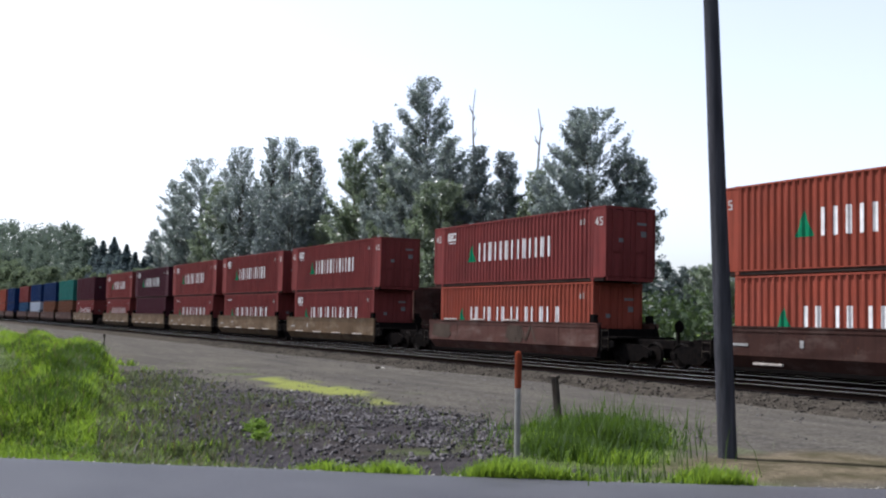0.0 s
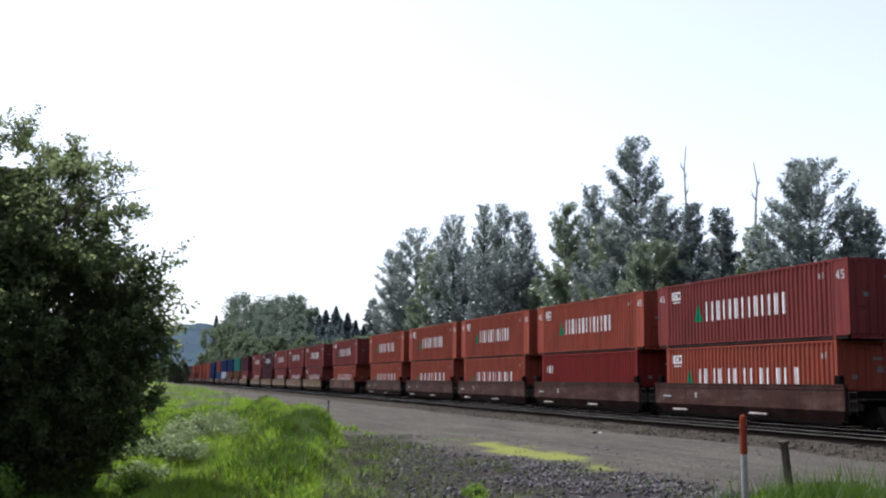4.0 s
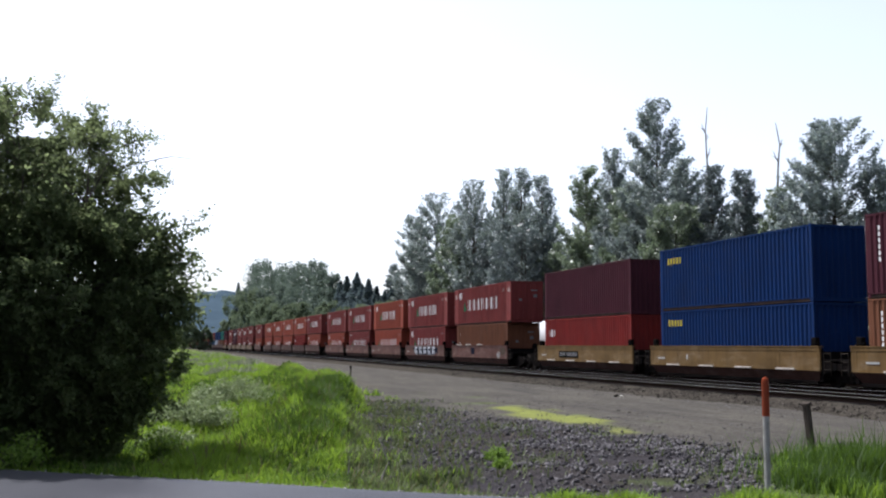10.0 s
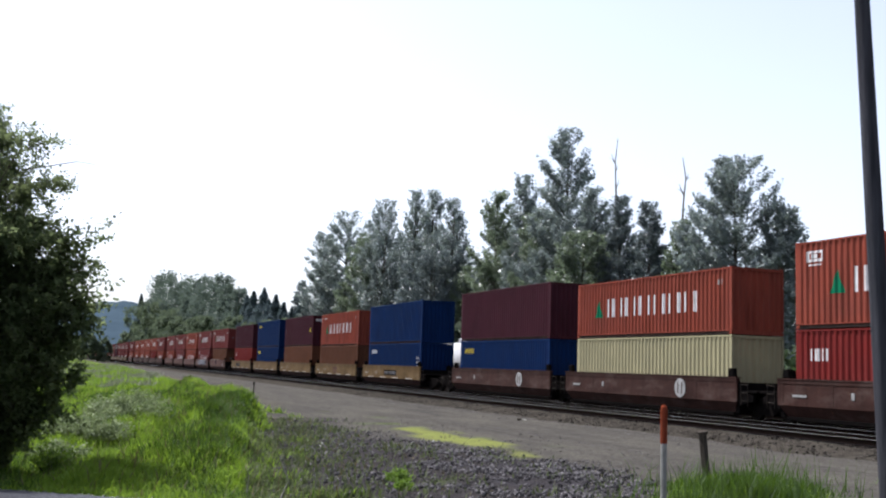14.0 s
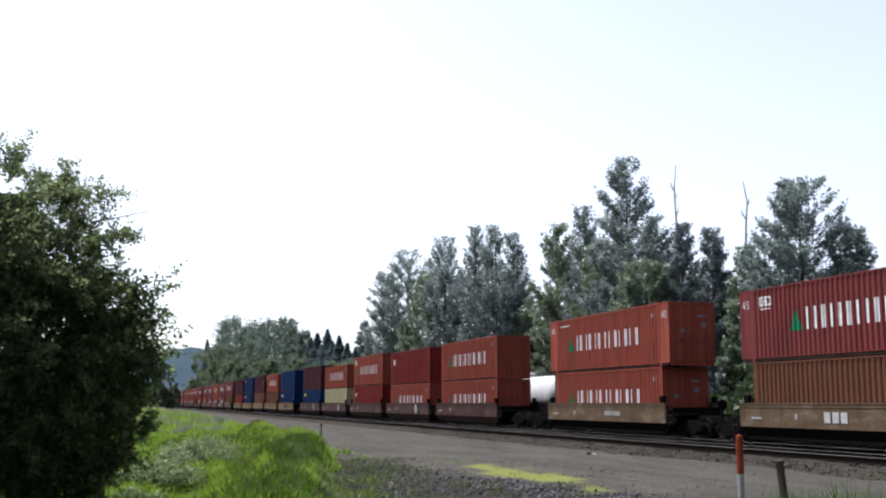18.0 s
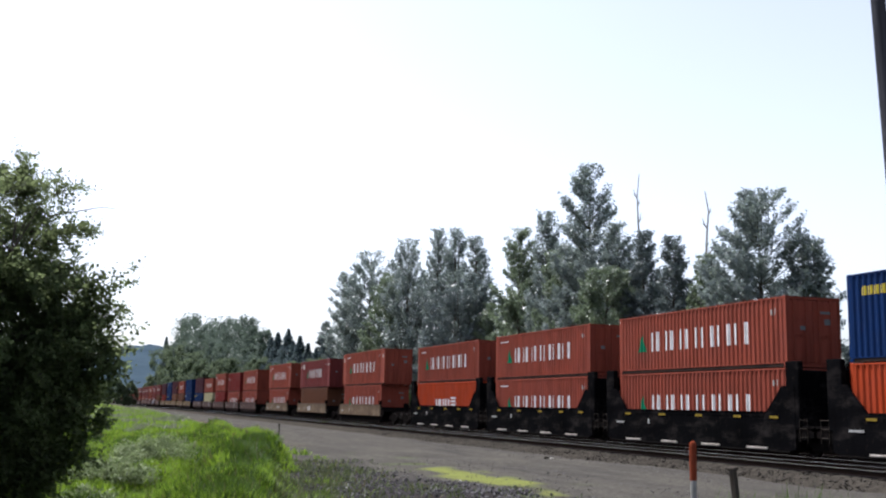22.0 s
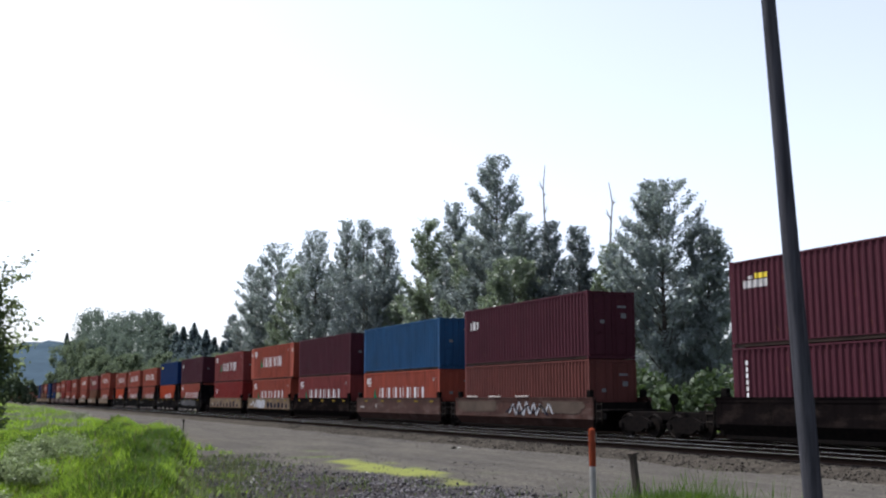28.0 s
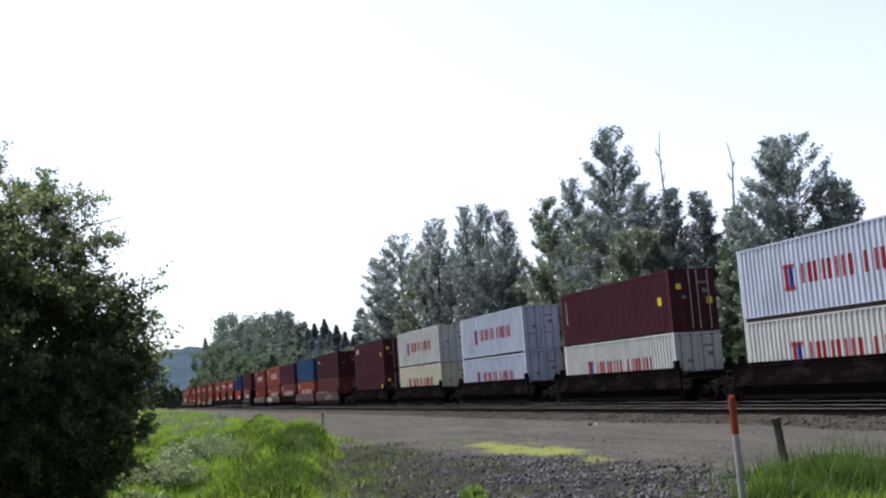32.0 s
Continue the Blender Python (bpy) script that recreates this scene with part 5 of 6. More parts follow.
def container(length, height, colour, doors=True, mark="", fine=True, label=""):
    """A shipping container; its origin is the middle of its underside, its front points to +y."""
    ob = tagged(new("shipping_container"), label, "container", "containers on the train")
    hl, inner = length / 2, min(length / 2 - 0.12, 5.95)
    key = (round(length, 2), round(height, 2), colour.name)
    for side in (-1, 1):
        part("side_panel", cached(("side", side, *key), lambda: wall_sheet(inner, 0.15, height - 0.07, side).mesh("side_panel", colour)), colour, ob)

    def frame_bars():
        s = Shape()
        for sx in (-1, 1):
            a, b = sorted((sx * 1.219, sx * 1.13))
            s.box(a, b, -hl, hl, height - 0.075, height - 0.01)
            s.box(*sorted((sx * 1.214, sx * 1.18)), -hl + 0.1, hl - 0.1, 0.125, 0.158)
            for sy in (-1, 1):
                c, d = sorted((sy * hl, sy * (hl - 0.16)))
                s.box(a, b, c, d, 0.155, height - 0.07)
                if inner < hl - 0.3:
                    c, d = sorted((sy * (hl - 0.16), sy * inner))
                    s.box(*sorted((sx * 1.205, sx * 1.15)), c, d, 0.155, height - 0.07)
                    c, d = sorted((sy * 6.02, sy * 5.93))
                    s.box(*sorted((sx * 1.222, sx * 1.13)), c, d, 0.155, height - 0.07)
        for sy in (-1, 1):
            c, d = sorted((sy * hl, sy * (hl - 0.1)))
            s.box(-1.13, 1.13, c, d, 0.0, 0.15).box(-1.13, 1.13, c, d, height - 0.12, height - 0.01)
        return s.mesh("frame", colour)

    part("frame", cached(("frame", *key), frame_bars), colour, ob)
    for side in (-1, 1):
        part("bottom_rail", cached(("rail", side, key[0]), lambda: Shape().box(*sorted((side * 1.19, side * 1.12)), -hl + 0.165, hl - 0.165, 0.0, 0.124).mesh("bottom_rail", RAIL_GRIME_SHADE)), RAIL_GRIME_SHADE, ob, "bottom rail, grime and shade in its colour")

    def roof():
        s = Shape()
        n = int(length / 0.42)
        for i in range(n + 1):
            y = -hl + 0.1 + (length - 0.2) * i / n
            z = height - 0.015 - (0.016 if i % 2 else 0)
            s.v += [(-1.14, y, z), (1.14, y, z)]
        s.f = [(2 * i, 2 * i + 1, 2 * i + 3, 2 * i + 2) for i in range(n)]
        return s.mesh("roof", colour)

    part("roof", cached(("roof", *key), roof), colour, ob)
    part("floor", cached(("floor", key[0], colour.name), lambda: Shape().box(-1.13, 1.13, -hl + 0.1, hl - 0.1, 0.08, 0.12).mesh("floor", BLACK_STEEL)), BLACK_STEEL, ob)

    def end_wall():
        s = Shape()
        xs = [x for x in breaks(-1.12, 1.12)]
        for x in xs:
            s.v += [(x, -0.03 - profile(x), 0.15), (x, -0.03 - profile(x), height - 0.12)]
        s.f = [(2 * i, 2 * i + 2, 2 * i + 3, 2 * i + 1) for i in range(len(xs) - 1)]
        return s.mesh("end_wall", colour)

    end = cached(("end", key[1], key[2]), end_wall)
    part("front_wall", end, colour, ob, at=(0, hl, 0))
    if doors:
        leaf = cached(("door", key[1], key[2]), lambda: Shape().box(-0.555, 0.555, -0.05, 0.0, 0.17, height - 0.14, 0.012)
                      .box(-0.47, 0.47, -0.062, -0.05, 0.28, height * 0.34).box(-0.47, 0.47, -0.062, -0.05, height * 0.38, height * 0.64)
                      .box(-0.47, 0.47, -0.062, -0.05, height * 0.68, height - 0.25).mesh("door", colour))
        rods = ROD_GREY if colour in (WHITE, OFF_WHITE, PALE_CREAM) else colour
        rod_me = cached(("rod", key[1], key[2]), lambda: Shape().tube((0, -0.085, 0.1), (0, -0.085, height - 0.08), 0.019, 0.019, 6)
                        .box(-0.05, 0.05, -0.11, -0.05, 0.12, 0.2).box(-0.05, 0.05, -0.11, -0.05, height - 0.2, height - 0.12)
                        .box(-0.03, 0.03, -0.11, -0.05, height * 0.5, height * 0.5 + 0.06).mesh("lock_rod", rods))
        grip_me = cached(("grip", key[2]), lambda: Shape().box(-0.02, 0.36, -0.12, -0.1, 1.12, 1.16).box(0.30, 0.36, -0.12, -0.05, 1.08, 1.2).mesh("handle", rods))
        for sx in (-1, 1):
            door = part("door", leaf, colour, ob, at=(sx * 0.565, -hl + 0.055, 0))
            if fine:
                for dx in (-0.36, 0.2):
                    part("lock_rod", rod_me, rods, door, at=(dx, 0, 0))
                part("handle", grip_me, rods, door, at=(-0.34, 0, 0))
        if fine:
            if mark.startswith("T"):
                for x, z, w, h in ((-0.75, 1.95, 0.26, 0.26), (0.82, 1.25, 0.3, 0.3)):
                    part("warning_label", cached(("doorwarn", w), lambda: Shape().box(-w / 2, w / 2, -0.008, 0, 0, h).mesh("warning_label", MARK_YELLOW)), MARK_YELLOW, ob, "yellow warning label", at=(x, -hl - 0.012, z))
                for x in (-0.2, 0.2, 0.77):
                    part("door_bar", cached(("doorbar", round(height, 2)), lambda: Shape().box(-0.02, 0.02, -0.1, -0.075, 0.1, height - 0.1).mesh("door_bar", LEDGE_GREY)), LEDGE_GREY, ob, "bright steel lock bar", at=(x, -hl, 0))
            for x, z, w, h in ((0.55, 2.2, 0.5, 0.1), (0.62, 1.75, 0.28, 0.22), (-0.5, 1.5, 0.22, 0.16)):
                part("door_marking", cached(("doormark", w), lambda: Shape().box(-w / 2, w / 2, -0.008, 0, 0, h).mesh("door_marking", MARK_DIM)), MARK_DIM, ob, at=(x, -hl - 0.012, z * height / 2.9))
    else:
        rear = part("rear_wall", end, colour, ob, at=(0, -hl, 0))
        rear.rotation_euler = (0, 0, math.pi)
    if fine:
        cast = cached(("cast", colour.name), lambda: Shape().box(-0.081, 0.081, -0.089, 0.089, 0, 0.118, 0.01).mesh("corner_casting", colour))
        hy = 6.096 - 0.089 if length > 12.5 else hl - 0.089
        for sx in (-1, 1):
            for sy in (-1, 1):
                for z in (-0.006, height - 0.112):
                    part("corner_casting", cast, colour, ob, at=(sx * 1.145, sy * hy, z))
    add_marks(ob, mark, length, height, inner)
    return ob


def add_marks(ob, mark, length, height, inner):
    hl = length / 2

    def put(name, tag, make, material, text):
        key = (tag, round(length, 1), round(height, 2), material.name)
        if name == "painted_word":
            for k, one in enumerate(cached((*key, "list"), make)):
                part("painted_bar", cached((*key, k), lambda: painted([one], inner).mesh("painted_bar", material)), material, ob, text)
        else:
            part(name, cached(key, lambda: painted(make(), inner).mesh(name, material)), material, ob, text)

    mid = height * 0.5
    if mark.startswith("H"):
        wide = "w" in mark or (length < 13 and "n" not in mark)
        left, widths, gap = (3.3, (0.62, 0.6, 0.62, 0.64, 0.6, 0.62, 0.2), 0.53) if wide else (2.66, (0.64, 0.62, 0.64, 0.66, 0.62, 0.64, 0.2), 0.29)
        edge = left + (0.45 if wide else 0.27)
        put("painted_word", "Hw" if wide else "H", lambda: word(left, widths, gap, mid - 0.36, mid + 0.48, 0.17), MARK_WHITE, "white painted bar")
        put("tree_emblem", "Htw" if wide else "Ht", lambda: [(edge, edge + 0.34, mid - 0.36, mid - 0.3, mid - 0.36, mid + 0.44), (edge + 0.34, edge + 0.68, mid - 0.36, mid + 0.44, mid - 0.36, mid - 0.3)], MARK_GREEN, "green painted triangular emblem")
    if "L" in mark:
        put("label_panel", "HL", lambda: [bar(4.75, 5.55, height - 0.72, height - 0.62), bar(4.75, 5.55, height - 0.42, height - 0.34), bar(4.75, 4.85, height - 0.62, height - 0.42), bar(5.1, 5.112, height - 0.81, height - 0.4),
                                          bar(5.45, 5.55, height - 0.62, height - 0.42), bar(5.0, 5.3, height - 0.6, height - 0.45), bar(4.8, 5.5, height - 0.85, height - 0.8)], MARK_WHITE, "small white label panel")
    if "s" in mark:
        put("small_print", "Hs", lambda: [bar(4.2, 5.5, height - 0.42, height - 0.36)], MARK_WHITE, "thin line of unreadable white print")
    if mark.startswith("H"):
        put("number_print", "Hn", lambda: [bar(-5.5, -5.38, height - 0.66, height - 0.42), bar(-5.3, -5.18, height - 0.66, height - 0.46)], MARK_GREY, "small unreadable white print")
    if mark.startswith("M"):
        put("painted_word", "M", lambda: word(2.0, (0.7, 0.85, 0.85), 0.16, 1.1, 1.75, 0.26) + [bar(-1.55 - 0.4, -1.05, 1.1 + 0.22 * k, 1.22 + 0.22 * k) for k in range(4)], MARK_WHITE, "white painted bar")
    if mark.startswith("C"):
        put("painted_word", "C", lambda: word(5.4, (0.28, 0.3, 0.1), 0.07, height - 1.08, height - 0.66, 0.095), MARK_WHITE, "small white painted bar")
    if mark.startswith("S"):
        put("painted_word", "S", lambda: word(5.45, (0.22, 0.22, 0.22, 0.22, 0.22), 0.06, height - 0.75, height - 0.45, 0.08), MARK_YELLOW if mark == "S" else MARK_WHITE, "small painted bar")
    if "X" in mark:
        put("label_panel", "X", lambda: [bar(4.2, 5.45, height - 0.98, height - 0.72), bar(4.95, 5.2, height - 0.68, height - 0.56)], MARK_PALE, "small worn white panel")
        put("warning_label", "Xw", lambda: [bar(4.2, 4.85, height - 0.68, height - 0.5)], MARK_YELLOW, "yellow label")
    elif mark[:1] in ("T", "t"):
        put("painted_word", "T", lambda: [bar(5.35, 5.5, height - 0.6 - 0.22 * k, height - 0.45 - 0.22 * k) for k in range(6)], MARK_WHITE, "small white painted bar")
    if mark.startswith("T"):
        put("warning_label", "Tw", lambda: [bar(-5.25, -4.93, height * 0.45, height * 0.58)], MARK_YELLOW, "yellow warning label")
    if "e" in mark:
        for k, (x, w) in enumerate(((-0.93, 0.13), (-0.74, 0.17), (-0.52, 0.17))):
            part("printed_bar", Shape().box(x, x + w, -hl - 0.012, -hl - 0.002, height - 0.58, height - 0.36), MARK_WHITE, ob, "white printed bar on the end wall")
        part("warning_label", Shape().box(0.72, 1.08, -hl - 0.012, -hl - 0.002, height * 0.22, height * 0.3), MARK_YELLOW, ob, "yellow label on the end wall")
    if mark == "Sw":
        put("size_print", "Sp", lambda: [bar(-5.62, -5.5, 0.3 + 0.25 * k, 0.42 + 0.25 * k) for k in range(7)] + [bar(-5.32, -5.22, 0.3 + 0.3 * k, 0.48 + 0.3 * k) for k in range(6)], MARK_PALE, "columns of small unreadable white print")
    if mark.startswith("Y"):
        put("painted_word", "Y", lambda: word(2.15, (0.6, 0.62, 0.62, 0.6), 0.14, mid - 0.3, mid + 0.45, 0.19) + word(-1.25, (0.72, 0.2, 0.62, 0.6), 0.14, mid - 0.3, mid + 0.45, 0.19), MARK_RED, "red painted bar")
        put("emblem", "Ye", lambda: [bar(2.5, 3.25, mid + 0.35, mid + 0.5), bar(2.5, 3.25, mid - 0.5, mid - 0.35), bar(2.95, 3.15, mid - 0.35, mid + 0.35)], MARK_RED, "red painted emblem")
        put("emblem_stripe", "Yn", lambda: [bar(2.62, 2.86, mid - 0.35, mid + 0.35)], MARK_NAVY, "navy painted stripe")
    if "4" in mark:
        four = [(0.13, 0), (0.19, 0), (0.19, 0.09), (0.23, 0.09), (0.23, 0.145), (0.19, 0.145), (0.19, 0.36), (0.12, 0.36), (0, 0.15), (0, 0.09), (0.13, 0.09)]
        five = [(0, 0), (0.2, 0), (0.2, 0.22), (0.06, 0.22), (0.06, 0.30), (0.2, 0.30), (0.2, 0.36), (0, 0.36), (0, 0.165), (0.14, 0.165), (0.14, 0.055), (0, 0.055)]
        for y in (6.43, -6.43):
            for dy, poly in ((0.24, four), (-0.03, five)):
                me = cached(("digit", dy), lambda: Shape().prism_x([(-u * 0.85, w * 0.9) for u, w in poly], -1.2135, -1.207).mesh("length_digit", MARK_PALE))
                part("length_digit", me, MARK_PALE, ob, "white digit of the number 45", at=(0, y + dy, height - 0.75))


# ---------------------------------------------------------------- well cars
WHEEL_R = 0.457
SPINNERS = []


def well_car(colour, pitch_front, pitch_rear, front_truck, style, label, fine=True, s0=0.0):
    """One well of a container train. Origin: middle, at rail height. pitch_*: to where its end platforms reach."""
    car = tagged(new("well_car"), label, "railcar", "well cars of the train")
    tall = style == "tall"
    top = 1.78

    def sill(side):
        s = Shape()
        w0, w1 = sorted((side * 1.49, side * 1.40))
        if tall:
            s.prism_x([(-6.75, 0.52), (-6.45, 0.44), (6.45, 0.44), (6.75, 0.52), (6.75, 2.75), (6.05, 2.75), (5.1, top), (-5.1, top), (-6.05, 2.75), (-6.75, 2.75)], w0, w1)
        else:
            s.prism_x([(-6.75, 0.90), (6.75, 0.90), (6.75, top), (-6.75, top)], w0, w1)
        a, b = sorted((side * 1.53, side * 1.30))
        end = 5.0 if tall else 6.75
        s.box(a, b, -end, end, top, top + 0.05)
        s.box(*sorted((side * 1.51, side * 1.49)), -end, end, top - 0.13, top - 0.003)
        if not tall:
            s.box(*sorted((side * 1.503, side * 1.49)), -6.7, 6.7, 0.90, 0.97)
            for y in (-6.55, -4.1, 4.1, 6.55):
                s.box(*sorted((side * 1.5, side * 1.49)), y - 0.1, y + 0.1, 0.97, top - 0.13)
        return s.mesh("side_sill", colour)

    def skirt(side):
        """The lower side plate, which slopes in towards the rails."""
        s = Shape()
        out, inn = side * 1.492, side * 1.28
        s.add([(out, -6.7, 0.90), (out, 6.7, 0.90), (inn, 6.45, 0.52), (inn, -6.45, 0.52), (side * 1.40, -6.7, 0.90), (side * 1.40, 6.7, 0.90), (side * 1.2, 6.45, 0.52), (side * 1.2, -6.45, 0.52)],
              [(0, 1, 2, 3), (7, 6, 5, 4), (3, 2, 6, 7), (0, 3, 7, 4), (1, 5, 6, 2)])
        return s.mesh("lower_skirt", skirt_shade_paint)

    # tan, dark and yellow cars: a darker skirt colour paints the underslope's shade
    skirt_shade_paint = BLACK_STEEL if style == "plain" and colour in (CAR_DARK, CAR_TAN) else CAR_BROWN if colour == CAR_YELLOW else colour
    for side in (-1, 1):
        ob = part("side_sill", cached(("sill", side, colour.name, style), lambda: sill(side)), colour, car)
        if not tall:
            part("lower_skirt", cached(("skirt", side, skirt_shade_paint.name), lambda: skirt(side)), skirt_shade_paint, ob, "lower plate sloping inwards, painted shade-dark on some cars")
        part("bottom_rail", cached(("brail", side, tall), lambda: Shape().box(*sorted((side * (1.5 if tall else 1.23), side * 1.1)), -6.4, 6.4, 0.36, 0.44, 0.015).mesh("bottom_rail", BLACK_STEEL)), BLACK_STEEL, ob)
        if fine:
            for y in (-4.6, -1.6, 1.4, 4.4):
                ledge = cached(("ledge", side), lambda: Shape().box(*sorted((side * 1.57, side * 1.49)), -0.6, 0.6, 0.0, 0.075, 0.012).mesh("step_ledge", LEDGE_GREY))
                if style == "tall":
                    part("step_ledge", ledge, LEDGE_GREY, ob, "worn pale step ledge", at=(0, y, 0.46))
                elif style == "low" and colour in (CAR_YELLOW, CAR_TAN):
                    part("step_ledge", ledge, LEDGE_GREY, ob, "worn pale step ledge", at=(0, y, 0.90))
                elif style == "low" and colour == CAR_BROWN and y in (4.4, -1.6):
                    part("step_ledge", ledge, LEDGE_GREY, ob, "worn pale step ledge", at=(0, y, 0.62))
                elif style == "top" and y > -4.5:
                    part("step_ledge", ledge, LEDGE_GREY, ob, "worn pale step ledge", at=(0, {4.4: 4.6, 1.4: 2.1, -1.6: -0.7}[y], top + 0.06))
            if side < 0:
                for y, z, w, h in ((5.6, 1.2, 0.7, 0.08), (3.1, 1.2, 0.14, 0.22)):
                    if colour != CAR_DARK and style != "top":
                        part("reporting_mark", cached(("plate", w), lambda: Shape().box(-1.513, -1.506, -w / 2, w / 2, 0, h).mesh("reporting_mark", MARK_GREY)), MARK_GREY, ob, at=(0, y, z))
                if tall or (style == "plain" and s0 < -430 and s0 > -520):
                    for y in (-5.6, -3.4, -0.8, 2.0, 4.9):
                        part("reflector_strip", cached(("refl",), lambda: Shape().box(-1.513, -1.507, -0.24, 0.24, 0, 0.09).mesh("reflector_strip", MARK_AMBER)), MARK_AMBER, ob, at=(0, y, 1.58))
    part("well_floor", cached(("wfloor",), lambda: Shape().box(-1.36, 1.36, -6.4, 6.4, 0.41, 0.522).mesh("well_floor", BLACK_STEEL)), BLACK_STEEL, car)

    for sy, reach in ((1, pitch_front), (-1, pitch_rear)):
        def platform():
            s = Shape()
            a, b = sorted((sy * 6.72, sy * reach))
            s.box(-0.42, 0.42, a, b, 0.92, 1.25, 0.03)
            a2, b2 = sorted((sy * 6.72, sy * (6.72 + min(1.1, reach - 6.75))))
            s.box(-1.42, 1.42, a2, b2, 1.25, 1.33, 0.015)
            s.prism_x([(sy * 6.72, 0.75), (sy * 6.72, 1.75), (sy * 6.95, 1.3), (sy * (6.72 + 0.9), 1.15), (sy * (6.72 + 0.9), 0.95)], -1.42, -1.34)
            s.prism_x([(sy * 6.72, 0.75), (sy * 6.72, 1.75), (sy * 6.95, 1.3), (sy * (6.72 + 0.9), 1.15), (sy * (6.72 + 0.9), 0.95)], 1.34, 1.42)
            a3, b3 = sorted((sy * 6.52, sy * 6.74))
            s.box(-1.36, 1.36, a3, b3, 0.5, 1.62)
            return s.mesh("end_platform", BLACK_STEEL)
        part("end_platform", cached(("plat", sy, round(reach, 1), colour.name, style), platform), colour, car)
        if tall:
            a, b = sorted((sy * 6.25, sy * 6.98))
            for sx in (-1, 1):
                part("bulkhead_post", cached(("bulkpost", sy, sx), lambda: Shape().box(*sorted((sx * 1.47, sx * 1.24)), a, b, 1.2, 3.62, 0.03).mesh("bulkhead_post", CAR_BLACK)), CAR_BLACK, car, "tall black end post")
            a2, b2 = sorted((sy * 6.7, sy * 6.98))
            part("bulkhead_panel", cached(("bulkpanel", sy), lambda: Shape().box(-1.24, 1.24, a2, b2, 1.2, 3.3, 0.03).mesh("bulkhead_panel", CAR_BLACK)), CAR_BLACK, car, "black end panel")
        elif fine:
            guide = cached(("guide", sy), lambda: Shape().box(-0.1, 0.1, -0.16, 0.16, 0, 0.32, 0.03).box(-0.06, 0.06, -0.22, 0.22, 0.0, 0.14, 0.02).mesh("container_guide", BLACK_STEEL))
            for sx in (-1, 1):
                part("container_guide", guide, BLACK_STEEL, car, at=(sx * 1.37, sy * 6.35, top + 0.05))
        if fine:
            rail_me = cached(("grab", sy), lambda: Shape().tube((-1.46, 0, 0.9), (-1.46, 0, 1.75), 0.018, 0.018, 5).tube((-1.46, sy * 0.4, 0.9), (-1.46, sy * 0.4, 1.75), 0.018, 0.018, 5)
                             .tube((-1.46, 0, 1.1), (-1.46, sy * 0.4, 1.1), 0.014, 0.014, 5).tube((-1.46, 0, 1.4), (-1.46, sy * 0.4, 1.4), 0.014, 0.014, 5)
                             .tube((-1.46, 0, 1.7), (-1.46, sy * 0.4, 1.7), 0.014, 0.014, 5).mesh("grab_ladder", ROD_STEEL))
            part("grab_ladder", rail_me, ROD_STEEL, car, at=(0, sy * 6.95, -0.15))
    if front_truck:
        add_truck(car, pitch_front - (1.6 if pitch_front > 8.2 else 0.0))
        part("coupler", cached(("coup", round(pitch_front, 1)), lambda: Shape().box(-0.14, 0.14, pitch_front - 0.1, pitch_front + 0.35, 0.97, 1.23, 0.03).mesh("coupler", BLACK_STEEL)), BLACK_STEEL, car)
        part("hand_brake_wheel", cached(("brake", round(pitch_front, 1)), lambda: Shape().lathe([(0.2, -0.015), (0.23, 0.0), (0.2, 0.015)], 14, "y").mesh("hand_brake_wheel", BLACK_STEEL)), BLACK_STEEL, car, at=(-0.75, pitch_front - 0.6, 1.75))
        part("brake_stand", cached(("stand",), lambda: Shape().box(-0.05, 0.05, 0.03, 0.13, 1.1, 1.8).mesh("brake_stand", BLACK_STEEL)), BLACK_STEEL, car, at=(-0.75, pitch_front - 0.62, 0))
    add_truck(car, -(pitch_rear - (1.6 if pitch_rear > 8.2 else 0.0)))
    return car


def add_truck(car, y):
    def side_frame():
        s = Shape()
        for sx in (-1, 1):
            s.prism_x([(-1.1, 0.42), (-1.1, 0.62), (-0.45, 0.82), (0.45, 0.82), (1.1, 0.62), (1.1, 0.42), (0.75, 0.42), (0.4, 0.22), (-0.4, 0.22), (-0.75, 0.42)], *sorted((sx * 0.93, sx * 1.07)))
            for yy in (-0.89, 0.89):
                s.box(*sorted((sx * 1.05, sx * 1.13)), yy - 0.12, yy + 0.12, 0.34, 0.58, 0.02)
            for yy in (-0.16, 0.0, 0.16):
                s.tube((sx * 1.02, yy, 0.30), (sx * 1.02, yy, 0.62), 0.06, 0.06, 8)
        s.box(-1.0, 1.0, -0.2, 0.2, 0.5, 0.74, 0.03)
        return s.mesh("truck_frame", BLACK_STEEL)
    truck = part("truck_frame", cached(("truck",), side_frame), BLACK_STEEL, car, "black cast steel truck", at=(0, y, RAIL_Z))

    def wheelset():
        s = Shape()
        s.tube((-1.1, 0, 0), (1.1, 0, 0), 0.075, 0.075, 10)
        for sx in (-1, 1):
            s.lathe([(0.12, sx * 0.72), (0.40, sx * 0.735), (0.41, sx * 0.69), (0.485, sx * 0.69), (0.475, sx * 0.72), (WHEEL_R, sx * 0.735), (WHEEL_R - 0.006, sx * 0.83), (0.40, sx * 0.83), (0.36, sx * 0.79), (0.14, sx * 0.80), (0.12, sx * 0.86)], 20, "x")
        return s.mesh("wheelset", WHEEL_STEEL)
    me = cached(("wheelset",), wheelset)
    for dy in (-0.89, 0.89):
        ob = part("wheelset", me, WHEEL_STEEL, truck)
        ob.matrix_parent_inverse = Matrix.Translation((0, dy, WHEEL_R))
        SPINNERS.append(ob)


